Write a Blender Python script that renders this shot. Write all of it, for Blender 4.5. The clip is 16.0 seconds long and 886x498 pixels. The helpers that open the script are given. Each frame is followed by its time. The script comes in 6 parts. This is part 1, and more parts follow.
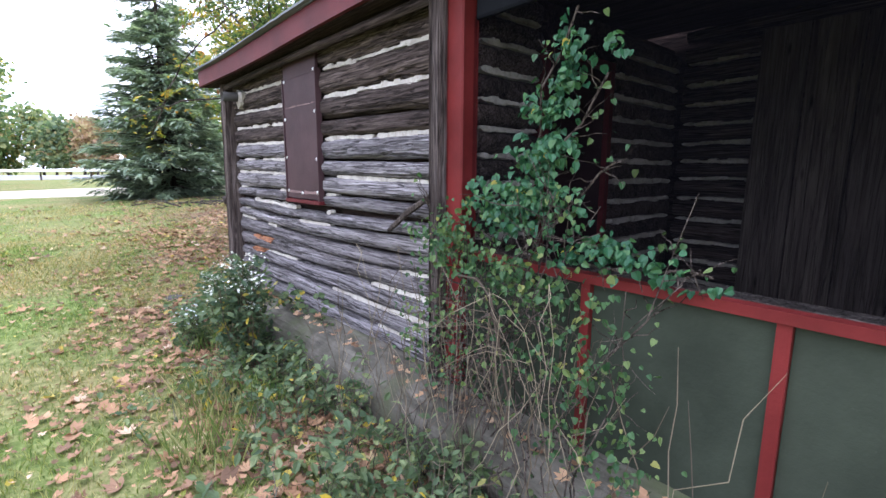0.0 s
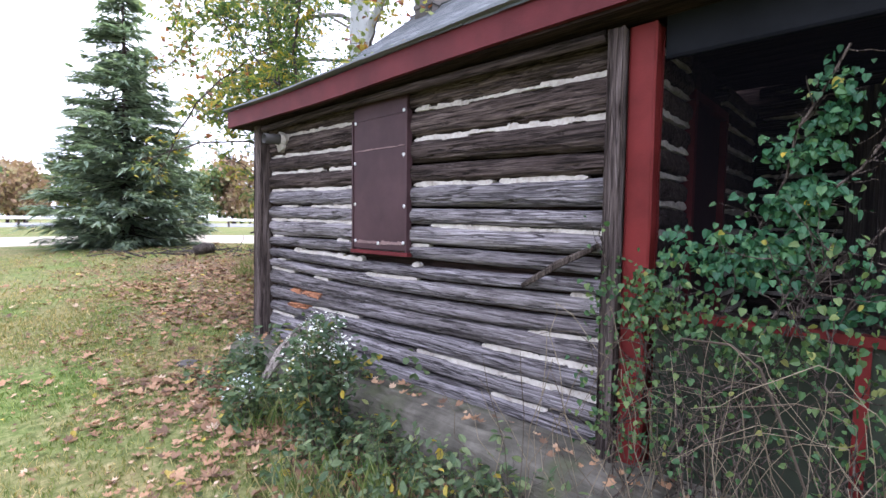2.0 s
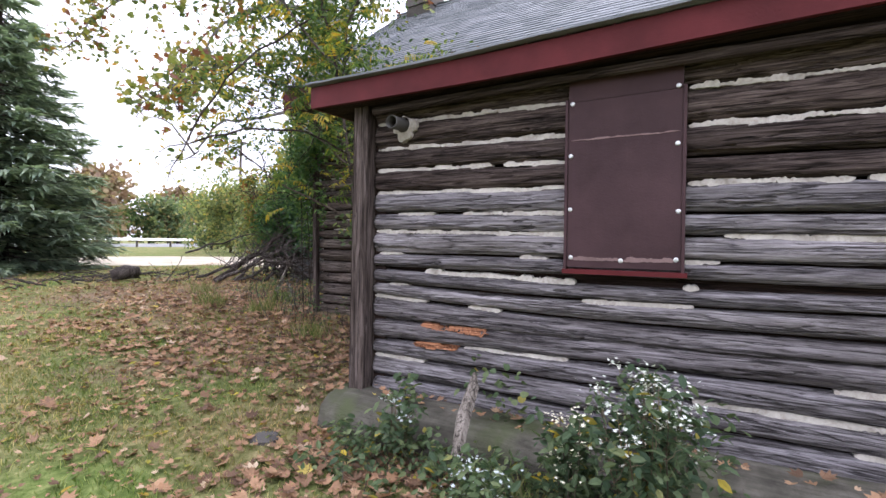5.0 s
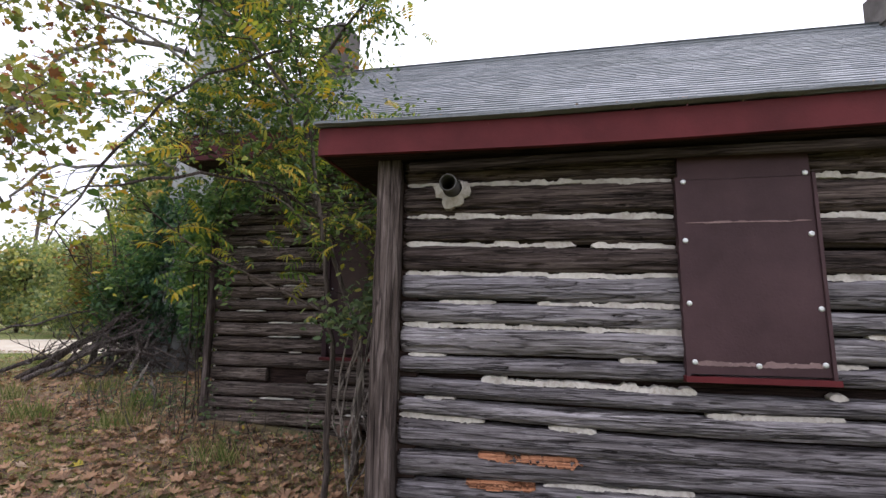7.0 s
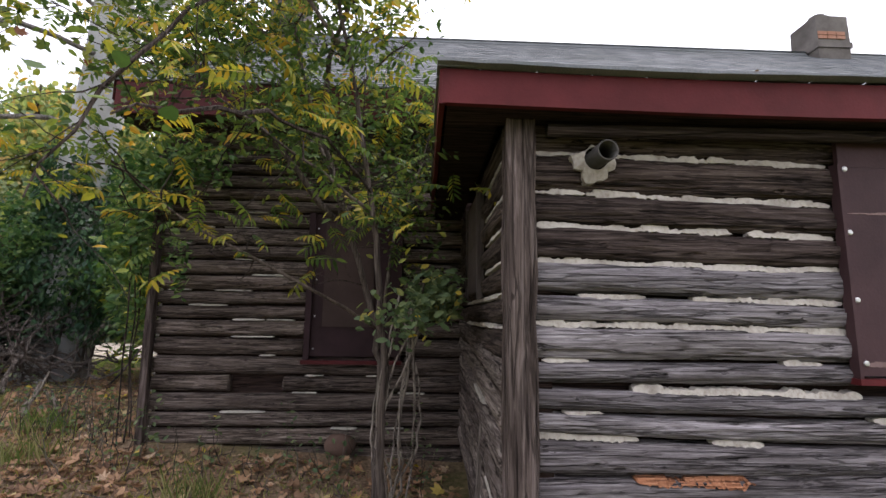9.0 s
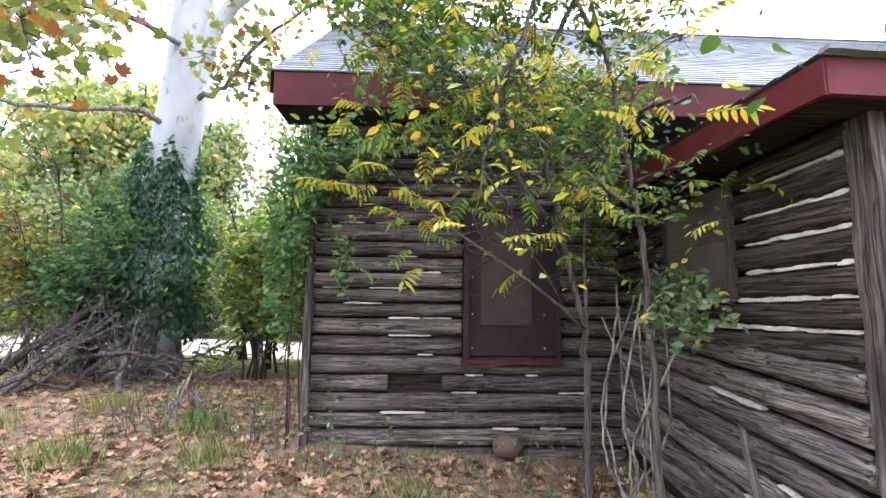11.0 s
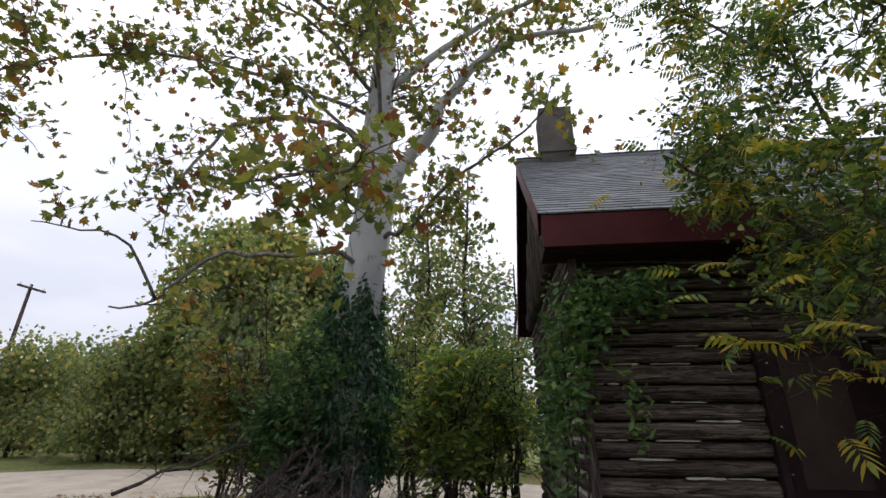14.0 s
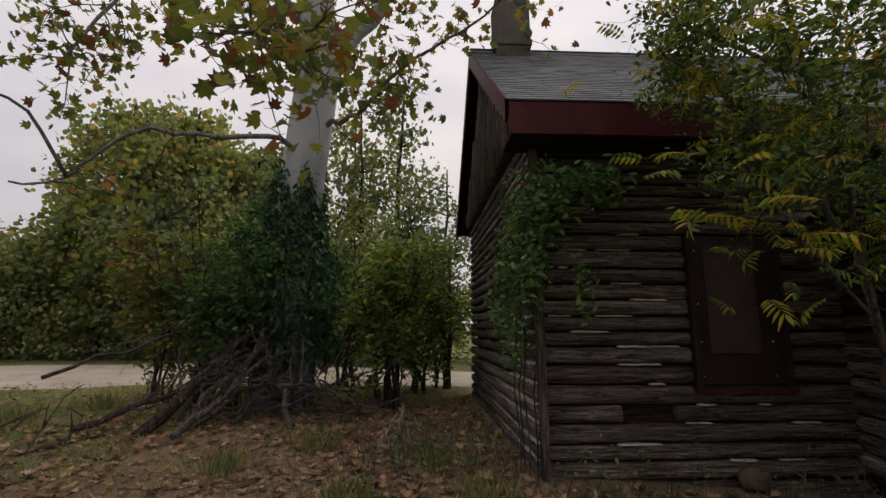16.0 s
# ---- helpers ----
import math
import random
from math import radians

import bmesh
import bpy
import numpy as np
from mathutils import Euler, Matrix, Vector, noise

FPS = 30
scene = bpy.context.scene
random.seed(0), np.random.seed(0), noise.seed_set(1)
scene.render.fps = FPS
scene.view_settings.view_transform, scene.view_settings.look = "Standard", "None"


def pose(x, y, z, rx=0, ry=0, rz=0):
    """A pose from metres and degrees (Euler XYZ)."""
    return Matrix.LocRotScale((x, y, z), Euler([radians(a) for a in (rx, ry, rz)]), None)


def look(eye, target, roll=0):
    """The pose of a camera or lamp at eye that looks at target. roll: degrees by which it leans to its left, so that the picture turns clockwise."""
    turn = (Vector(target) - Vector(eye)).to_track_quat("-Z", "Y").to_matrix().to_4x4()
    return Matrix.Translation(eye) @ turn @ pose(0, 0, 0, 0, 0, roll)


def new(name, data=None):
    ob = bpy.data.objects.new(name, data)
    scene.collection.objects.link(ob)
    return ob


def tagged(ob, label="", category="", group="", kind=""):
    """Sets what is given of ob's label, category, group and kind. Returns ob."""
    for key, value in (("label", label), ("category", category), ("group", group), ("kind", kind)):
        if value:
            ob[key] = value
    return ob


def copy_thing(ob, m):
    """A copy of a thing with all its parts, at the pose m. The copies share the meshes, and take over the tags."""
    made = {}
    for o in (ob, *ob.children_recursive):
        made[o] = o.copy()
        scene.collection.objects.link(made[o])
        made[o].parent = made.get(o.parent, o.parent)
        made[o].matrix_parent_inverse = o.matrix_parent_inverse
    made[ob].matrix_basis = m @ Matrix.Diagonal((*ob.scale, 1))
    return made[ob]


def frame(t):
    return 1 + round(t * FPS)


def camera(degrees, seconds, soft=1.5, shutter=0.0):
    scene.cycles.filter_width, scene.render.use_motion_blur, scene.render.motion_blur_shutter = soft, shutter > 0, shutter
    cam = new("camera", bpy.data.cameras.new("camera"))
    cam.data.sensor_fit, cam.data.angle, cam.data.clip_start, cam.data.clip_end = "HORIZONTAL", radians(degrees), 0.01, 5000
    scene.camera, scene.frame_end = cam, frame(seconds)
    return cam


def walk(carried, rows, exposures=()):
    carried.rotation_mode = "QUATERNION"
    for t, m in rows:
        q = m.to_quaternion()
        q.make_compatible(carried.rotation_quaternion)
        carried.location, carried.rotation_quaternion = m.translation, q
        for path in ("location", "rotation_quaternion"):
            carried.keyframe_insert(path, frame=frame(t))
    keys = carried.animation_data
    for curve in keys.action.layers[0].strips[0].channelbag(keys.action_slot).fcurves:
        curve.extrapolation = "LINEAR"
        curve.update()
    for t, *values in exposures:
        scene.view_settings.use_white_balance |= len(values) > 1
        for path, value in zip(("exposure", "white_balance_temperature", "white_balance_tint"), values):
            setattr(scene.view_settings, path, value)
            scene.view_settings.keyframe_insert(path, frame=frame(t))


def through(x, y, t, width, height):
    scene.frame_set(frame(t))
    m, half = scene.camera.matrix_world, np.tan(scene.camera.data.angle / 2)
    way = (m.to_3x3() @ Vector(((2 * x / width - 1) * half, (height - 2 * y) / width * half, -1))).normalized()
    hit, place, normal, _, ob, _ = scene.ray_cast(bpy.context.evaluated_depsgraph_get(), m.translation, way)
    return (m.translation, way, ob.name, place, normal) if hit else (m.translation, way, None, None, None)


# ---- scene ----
cam = camera(87.3, 16.0)
WALK = [  # seconds, place, then tilt, roll and heading in degrees
    (0.0, 0.000, 0.000, 1.500, 80.49, -0.34, -40.54),
    (0.5, -0.175, 0.356, 1.497, 83.38, -0.52, -41.23),
    (1.0, -0.237, 0.682, 1.505, 85.28, -0.54, -41.68),
    (1.5, -0.474, 0.965, 1.480, 86.05, -0.62, -44.26),
    (2.0, -0.714, 1.253, 1.473, 86.70, -0.75, -46.88),
    (2.5, -0.881, 1.605, 1.473, 87.57, -0.76, -49.36),
    (3.0, -1.097, 1.992, 1.432, 88.12, -0.85, -51.33),
    (3.5, -1.251, 2.475, 1.387, 88.14, -0.90, -53.52),
    (4.0, -1.261, 3.048, 1.348, 87.20, -0.82, -55.14),
    (4.5, -1.385, 3.616, 1.339, 87.35, -0.71, -57.50),
    (5.0, -1.432, 4.174, 1.379, 89.25, -0.64, -60.31),
    (7.5, -0.908, 6.441, 1.543, 99.80, -0.68, -83.30),
    (8.0, -0.706, 6.810, 1.560, 99.94, -0.77, -86.38),
    (10.5, -0.390, 9.010, 1.440, 95.64, -0.68, -97.44),
    (11.0, -0.295, 9.550, 1.563, 97.30, -0.67, -92.47),
    (11.5, -0.382, 10.092, 1.721, 98.87, -0.52, -88.04),
    (12.0, -0.309, 10.553, 1.682, 99.83, -0.52, -84.82),
    (12.5, -0.165, 10.940, 1.730, 100.59, -0.44, -82.57),
    (13.0, -0.167, 11.292, 1.733, 103.62, -0.38, -81.16),
    (13.5, -0.190, 11.571, 1.833, 108.15, -0.35, -80.89),
    (14.0, -0.206, 11.840, 1.938, 110.86, -0.32, -83.19),
    (14.5, -0.240, 12.011, 1.962, 112.34, -0.17, -85.60),
    (15.0, -0.296, 12.123, 1.967, 111.15, -0.08, -87.94),
    (15.5, -0.247, 12.205, 1.871, 105.67, -0.09, -90.88),
    (16.0, -0.126, 12.297, 1.657, 99.70, -0.00, -92.74),
]
walk(cam, [(t, pose(x, y, z, rx, ry, rz)) for t, x, y, z, rx, ry, rz in WALK],
     [(0.0, 1.78, 5600, 19), (1.5, 1.72, 5650, 22), (3.5, 1.46, 5750, 22), (5.0, 1.28, 6000, 20), (8.0, 0.78, 6250, 19), (10.5, 1.82, 6550, 19),
      (11.2, 2.3, 5600, 17), (12.5, 0.95, 5600, 17), (13.5, 0.35, 5900, 17), (14.5, -0.5, 6600, 16), (15.0, -0.8, 6800, 17), (16.0, -0.6, 7000, 19)])

# ---------------------------------------------------------------- light
world = bpy.data.worlds.new("overcast_sky")
scene.world = world
world.use_nodes = True
wn, wl = world.node_tree.nodes, world.node_tree.links
wn.clear()
sky = wn.new("ShaderNodeTexSky")
sky.sky_type, sky.sun_disc = "NISHITA", False
sky.sun_elevation, sky.sun_rotation = radians(60), radians(129)
sky_gain = wn.new("ShaderNodeMixRGB")
sky_gain.blend_type = "MULTIPLY"
sky_gain.inputs[0].default_value = 1.0
sky_gain.inputs[2].default_value = (0.08, 0.08, 0.08, 1)
cloud_at = wn.new("ShaderNodeTexCoord")
cloud_map = wn.new("ShaderNodeMapping")
cloud_map.inputs["Scale"].default_value = (1.4, 1.4, 4.5)
clouds = wn.new("ShaderNodeTexNoise")
clouds.inputs["Scale"].default_value, clouds.inputs["Detail"].default_value = 1.6, 5
cloud_ramp = wn.new("ShaderNodeValToRGB")
cloud_ramp.color_ramp.elements[0].position, cloud_ramp.color_ramp.elements[0].color = 0.3, (0.86, 0.9, 0.97, 1)
cloud_ramp.color_ramp.elements[1].position, cloud_ramp.color_ramp.elements[1].color = 0.65, (1.15, 1.15, 1.15, 1)
cloud_mix = wn.new("ShaderNodeMixRGB")
cloud_mix.inputs[0].default_value = 0.88
wbg, wout = wn.new("ShaderNodeBackground"), wn.new("ShaderNodeOutputWorld")
wbg.inputs["Strength"].default_value = 1.0
wl.new(cloud_at.outputs["Generated"], cloud_map.inputs[0])
wl.new(cloud_map.outputs[0], clouds.inputs["Vector"])
wl.new(clouds.outputs[0], cloud_ramp.inputs[0])
wl.new(sky.outputs[0], sky_gain.inputs[1])
wl.new(sky_gain.outputs[0], cloud_mix.inputs[1])
wl.new(cloud_ramp.outputs[0], cloud_mix.inputs[2])
# an overcast sky is brighter towards the zenith
height_sep, height_map = wn.new("ShaderNodeSeparateXYZ"), wn.new("ShaderNodeMapRange")
for key, value in (("From Min", 0.0), ("From Max", 1.0), ("To Min", 0.85), ("To Max", 1.7)):
    height_map.inputs[key].default_value = value
overcast = wn.new("ShaderNodeMixRGB")
overcast.blend_type = "MULTIPLY"
overcast.inputs[0].default_value = 1.0
wl.new(cloud_at.outputs["Generated"], height_sep.inputs[0])
wl.new(height_sep.outputs[2], height_map.inputs["Value"])
wl.new(cloud_mix.outputs[0], overcast.inputs[1])
wl.new(height_map.outputs[0], overcast.inputs[2])
wl.new(overcast.outputs[0], wbg.inputs["Color"])
wl.new(wbg.outputs[0], wout.inputs["Surface"])

sun_lamp = bpy.data.lights.new("sun", "SUN")
sun_lamp.energy, sun_lamp.angle, sun_lamp.color = 1.0, radians(25), (1.0, 0.96, 0.9)
sun = new("sun", sun_lamp)
sun.matrix_world = look((24, -8, 44), (4, 8, 0))

# ---------------------------------------------------------------- materials


class Nodes:
    """A small helper round one node material."""

    def __init__(self, name):
        self.mat = bpy.data.materials.new(name)
        self.mat.use_nodes = True
        self.t = self.mat.node_tree
        self.bsdf = self.t.nodes["Principled BSDF"]

    def add(self, kind, **sockets):
        n = self.t.nodes.new(kind)
        for k, v in sockets.items():
            n.inputs[k.replace("_", " ")].default_value = v
        return n

    def link(self, a, b):
        self.t.links.new(a, b)

    def coords(self, scale=(1, 1, 1), shift=True):
        at = self.add("ShaderNodeTexCoord")
        m = self.add("ShaderNodeMapping")
        m.inputs["Scale"].default_value = scale
        self.link(at.outputs["Object"], m.inputs[0])
        if shift:
            info = self.add("ShaderNodeObjectInfo")
            mul = self.add("ShaderNodeMath")
            mul.operation = "MULTIPLY"
            mul.inputs[1].default_value = 37.0
            self.link(info.outputs["Random"], mul.inputs[0])
            self.link(mul.outputs[0], m.inputs["Location"])
        return m.outputs[0]

    def noise(self, vec, scale, detail=4, rough=0.6, warp=0.0):
        n = self.add("ShaderNodeTexNoise", Scale=scale, Detail=detail, Roughness=rough, Distortion=warp)
        self.link(vec, n.inputs["Vector"])
        return n.outputs[0]

    def ramp(self, fac, stops):
        r = self.add("ShaderNodeValToRGB")
        e = r.color_ramp.elements
        while len(e) < len(stops):
            e.new(0.5)
        for el, (p, c) in zip(e, stops):
            el.position, el.color = p, (*c, 1) if len(c) == 3 else c
        self.link(fac, r.inputs[0])
        return r.outputs[0]

    def mix(self, fac, a, b, blend="MIX"):
        m = self.add("ShaderNodeMixRGB")
        m.blend_type = blend
        for sock, v in zip(m.inputs, (fac, a, b)):
            if isinstance(v, (int, float)):
                sock.default_value = v
            elif isinstance(v, tuple):
                sock.default_value = (*v, 1)
            else:
                self.link(v, sock)
        return m.outputs[0]

    def island(self):
        return self.add("ShaderNodeNewGeometry").outputs["Random Per Island"]

    def object_random(self):
        return self.add("ShaderNodeObjectInfo").outputs["Random"]

    def done(self, colour, rough=0.8, bump=None, strength=0.4, distance=0.02, metal=0.0, spec=0.3):
        if isinstance(colour, tuple):
            self.bsdf.inputs["Base Color"].default_value = (*colour, 1)
        else:
            self.link(colour, self.bsdf.inputs["Base Color"])
        if isinstance(rough, (int, float)):
            self.bsdf.inputs["Roughness"].default_value = rough
        else:
            self.link(rough, self.bsdf.inputs["Roughness"])
        self.bsdf.inputs["Metallic"].default_value = metal
        self.bsdf.inputs["Specular IOR Level"].default_value = spec
        if bump is not None:
            b = self.add("ShaderNodeBump", Strength=strength, Distance=distance)
            self.link(bump, b.inputs["Height"])
            self.link(b.outputs[0], self.bsdf.inputs["Normal"])
        return self.mat


def wood(name, along, dark, mid, light, wear=1.0, grit=75):
    """Weathered timber with its grain along x, y or z."""
    n = Nodes(name)
    fine = {"x": (2.2, grit, grit), "y": (grit, 2.2, grit), "z": (grit, grit, 2.2)}[along]
    wide = {"x": (0.9, 9, 9), "y": (9, 0.9, 9), "z": (9, 9, 0.9)}[along]
    vf, vw = n.coords(fine), n.coords(wide)
    grain = n.noise(vf, 1.0, 5, 0.65, 0.6)
    patch = n.noise(vw, 1.0, 4, 0.6, 0.3)
    col = n.ramp(grain, [(0.27, dark), (0.5, mid), (0.78, light)])
    tint = n.ramp(patch, [(0.28, (0.36, 0.33, 0.32)), (0.5, (0.95, 0.93, 0.93)), (0.75, (1.4, 1.38, 1.42))])
    col = n.mix(0.8, col, tint, "MULTIPLY")
    each = n.ramp(n.object_random(), [(0.0, (0.72, 0.7, 0.7)), (0.5, (0.95, 0.95, 0.97)), (1.0, (1.2, 1.18, 1.15))])
    col = n.mix(1.0, col, each, "MULTIPLY")
    cracks = n.ramp(n.noise(vf, 0.5, 4, 0.55, 1.5), [(0.37, (0.10, 0.09, 0.085)), (0.44, (1, 1, 1))])
    col = n.mix(0.7 * wear, col, cracks, "MULTIPLY")
    check_at = {"x": (0.75, 17, 17), "y": (17, 0.75, 17), "z": (17, 17, 0.75)}[along]
    checks = n.ramp(n.noise(n.coords(check_at), 1.0, 3, 0.5, 0.4), [(0.468, (1, 1, 1)), (0.49, (0.05, 0.045, 0.045)), (0.502, (0.05, 0.045, 0.045)), (0.522, (1, 1, 1))])
    col = n.mix(0.62 * wear, col, checks, "MULTIPLY")
    knot_at = {"x": (2.2, 9, 9), "y": (9, 2.2, 9), "z": (9, 9, 2.2)}[along]
    vor = n.add("ShaderNodeTexVoronoi", Scale=1.0, Randomness=1.0)
    n.link(n.coords(knot_at), vor.inputs["Vector"])
    knots = n.ramp(vor.outputs["Distance"], [(0.05, (0.12, 0.1, 0.09)), (0.17, (1, 1, 1))])
    col = n.mix(0.75, col, knots, "MULTIPLY")
    rough_h = n.noise(vw, 3.0, 6, 0.7, 0.8)
    height = n.mix(0.3, n.mix(0.5, n.mix(0.45, grain, cracks), checks), rough_h)
    return n.done(col, 0.9, height, 1.0, 0.035, spec=0.12)


M = {}
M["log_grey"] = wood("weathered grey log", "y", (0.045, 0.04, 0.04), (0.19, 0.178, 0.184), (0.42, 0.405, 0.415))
# brown wood, darkened further for shade under the eave and inside the porch
M["log_brown"] = wood("brown log in eave shade", "y", (0.014, 0.0105, 0.009), (0.068, 0.052, 0.046), (0.19, 0.158, 0.142))
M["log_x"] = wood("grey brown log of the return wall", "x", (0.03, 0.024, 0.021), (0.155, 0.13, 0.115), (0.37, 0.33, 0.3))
M["log_main"] = wood("grey brown cabin log", "y", (0.025, 0.019, 0.016), (0.118, 0.096, 0.083), (0.33, 0.29, 0.26))
M["post"] = wood("weathered corner post", "z", (0.025, 0.019, 0.017), (0.088, 0.07, 0.063), (0.2, 0.17, 0.158), 0.75, 34)
M["plank"] = wood("dark vertical plank", "z", (0.05, 0.041, 0.036), (0.1, 0.084, 0.074), (0.15, 0.13, 0.115), 0.25)
M["log_xdark"] = wood("dark brown log of the side walls", "x", (0.012, 0.009, 0.007), (0.07, 0.054, 0.045), (0.17, 0.14, 0.12))
M["soffit"] = wood("dark soffit and gap backing", "y", (0.01, 0.007, 0.006), (0.04, 0.026, 0.022), (0.09, 0.06, 0.05))
M["split"] = wood("bare split wood", "y", (0.13, 0.055, 0.028), (0.28, 0.125, 0.065), (0.45, 0.25, 0.15))
M["deadwood"] = wood("dead grey branch", "z", (0.03, 0.025, 0.022), (0.11, 0.095, 0.085), (0.26, 0.24, 0.22))
M["sapling"] = wood("grey brown sapling bark", "z", (0.04, 0.033, 0.028), (0.12, 0.1, 0.086), (0.22, 0.19, 0.165), 0.4)
M["palewood"] = wood("bleached broken root", "z", (0.1, 0.085, 0.07), (0.3, 0.27, 0.23), (0.46, 0.42, 0.37))
M["bark"] = wood("brown bark", "z", (0.02, 0.016, 0.013), (0.075, 0.06, 0.05), (0.16, 0.135, 0.115))


def paint(name, base, worn, amount=0.62, rough=0.55):
    n = Nodes(name)
    v = n.coords((1, 1, 1))
    fade = n.ramp(n.noise(v, 2.3, 5), [(0.3, tuple(c * 0.72 for c in base)), (0.7, tuple(min(1, c * 1.25) for c in base))])
    chip = n.ramp(n.noise(v, 26.0, 6, 0.7, 0.8), [(amount, (0, 0, 0)), (amount + 0.05, (1, 1, 1))])
    col = n.mix(chip, fade, worn)
    return n.done(col, rough, n.noise(v, 60, 4), 0.25, 0.006, spec=0.12)


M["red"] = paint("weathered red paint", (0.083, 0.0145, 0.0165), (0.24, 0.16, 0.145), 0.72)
# the red again, with the tree canopy's shade put into the colour
M["red_shaded"] = paint("red paint darkened for shade", (0.062, 0.012, 0.014), (0.13, 0.08, 0.07), 0.74)
M["red_bright"] = paint("red trim paint", (0.12, 0.017, 0.016), (0.17, 0.09, 0.08), 0.72)
M["shutter"] = paint("brown red plywood paint", (0.052, 0.029, 0.032), (0.085, 0.055, 0.057), 0.78, 0.5)
M["shutter_dark"] = paint("dark maroon frame paint", (0.028, 0.015, 0.018), (0.06, 0.04, 0.04), 0.76, 0.6)
M["shutter_grey"] = paint("faded brown board", (0.092, 0.072, 0.064), (0.145, 0.118, 0.105), 0.66, 0.75)
M["panel_brown"] = paint("dark brown faded board", (0.052, 0.036, 0.033), (0.075, 0.055, 0.05), 0.7, 0.8)
M["seam"] = paint("faded seam", (0.17, 0.115, 0.11), (0.3, 0.23, 0.2), 0.6, 0.8)
M["steel"] = Nodes("galvanised metal").done((0.55, 0.56, 0.56), 0.42, metal=0.8)
M["green_panel"] = paint("dull green grey panel", (0.035, 0.042, 0.03), (0.075, 0.08, 0.062), 0.7, 0.75)
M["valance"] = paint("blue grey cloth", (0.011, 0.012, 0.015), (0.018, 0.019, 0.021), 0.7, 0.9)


def mortar():
    n = Nodes("lime mortar chinking")
    v = n.coords((1, 1, 1))
    col = n.ramp(n.noise(v, 5.0, 6, 0.65), [(0.25, (0.25, 0.225, 0.2)), (0.5, (0.45, 0.42, 0.38)), (0.75, (0.58, 0.55, 0.50))])
    dirt = n.ramp(n.noise(v, 38, 4), [(0.3, (0.6, 0.56, 0.52)), (0.55, (1, 1, 1))])
    return n.done(n.mix(0.7, col, dirt, "MULTIPLY"), 0.95, n.noise(v, 55, 5), 0.6, 0.01, spec=0.1)


def concrete():
    n = Nodes("dirty concrete footing")
    v = n.coords((1, 1, 1))
    col = n.ramp(n.noise(v, 3.2, 6, 0.65), [(0.25, (0.045, 0.043, 0.036)), (0.5, (0.1, 0.095, 0.08)), (0.8, (0.18, 0.17, 0.15))])
    streak = n.ramp(n.noise(n.coords((12, 1.3, 14)), 1.0, 5, 0.7, 0.5), [(0.3, (0.5, 0.48, 0.45)), (0.7, (1.35, 1.32, 1.3))])
    col = n.mix(0.9, col, streak, "MULTIPLY")
    moss = n.ramp(n.noise(v, 1.7, 4), [(0.5, (0, 0, 0)), (0.66, (1, 1, 1))])
    col = n.mix(moss, col, (0.075, 0.085, 0.045))
    return n.done(col, 0.95, n.mix(0.5, n.noise(v, 40, 6), streak), 0.8, 0.025, spec=0.1)


def shingle():
    n = Nodes("grey asphalt shingles")
    v = n.coords((1, 1, 1))
    tone = n.ramp(n.island(), [(0.0, (0.115, 0.125, 0.14)), (0.5, (0.155, 0.165, 0.18)), (1.0, (0.205, 0.215, 0.23))])
    grit = n.ramp(n.noise(v, 120, 3), [(0.3, (0.7, 0.7, 0.7)), (0.7, (1.2, 1.2, 1.2))])
    stain = n.ramp(n.noise(v, 0.7, 5), [(0.3, (0.75, 0.77, 0.75)), (0.65, (1.1, 1.1, 1.1))])
    col = n.mix(1.0, n.mix(1.0, tone, grit, "MULTIPLY"), stain, "MULTIPLY")
    return n.done(col, 0.85, n.noise(v, 120, 3), 0.4, 0.004, spec=0.3)


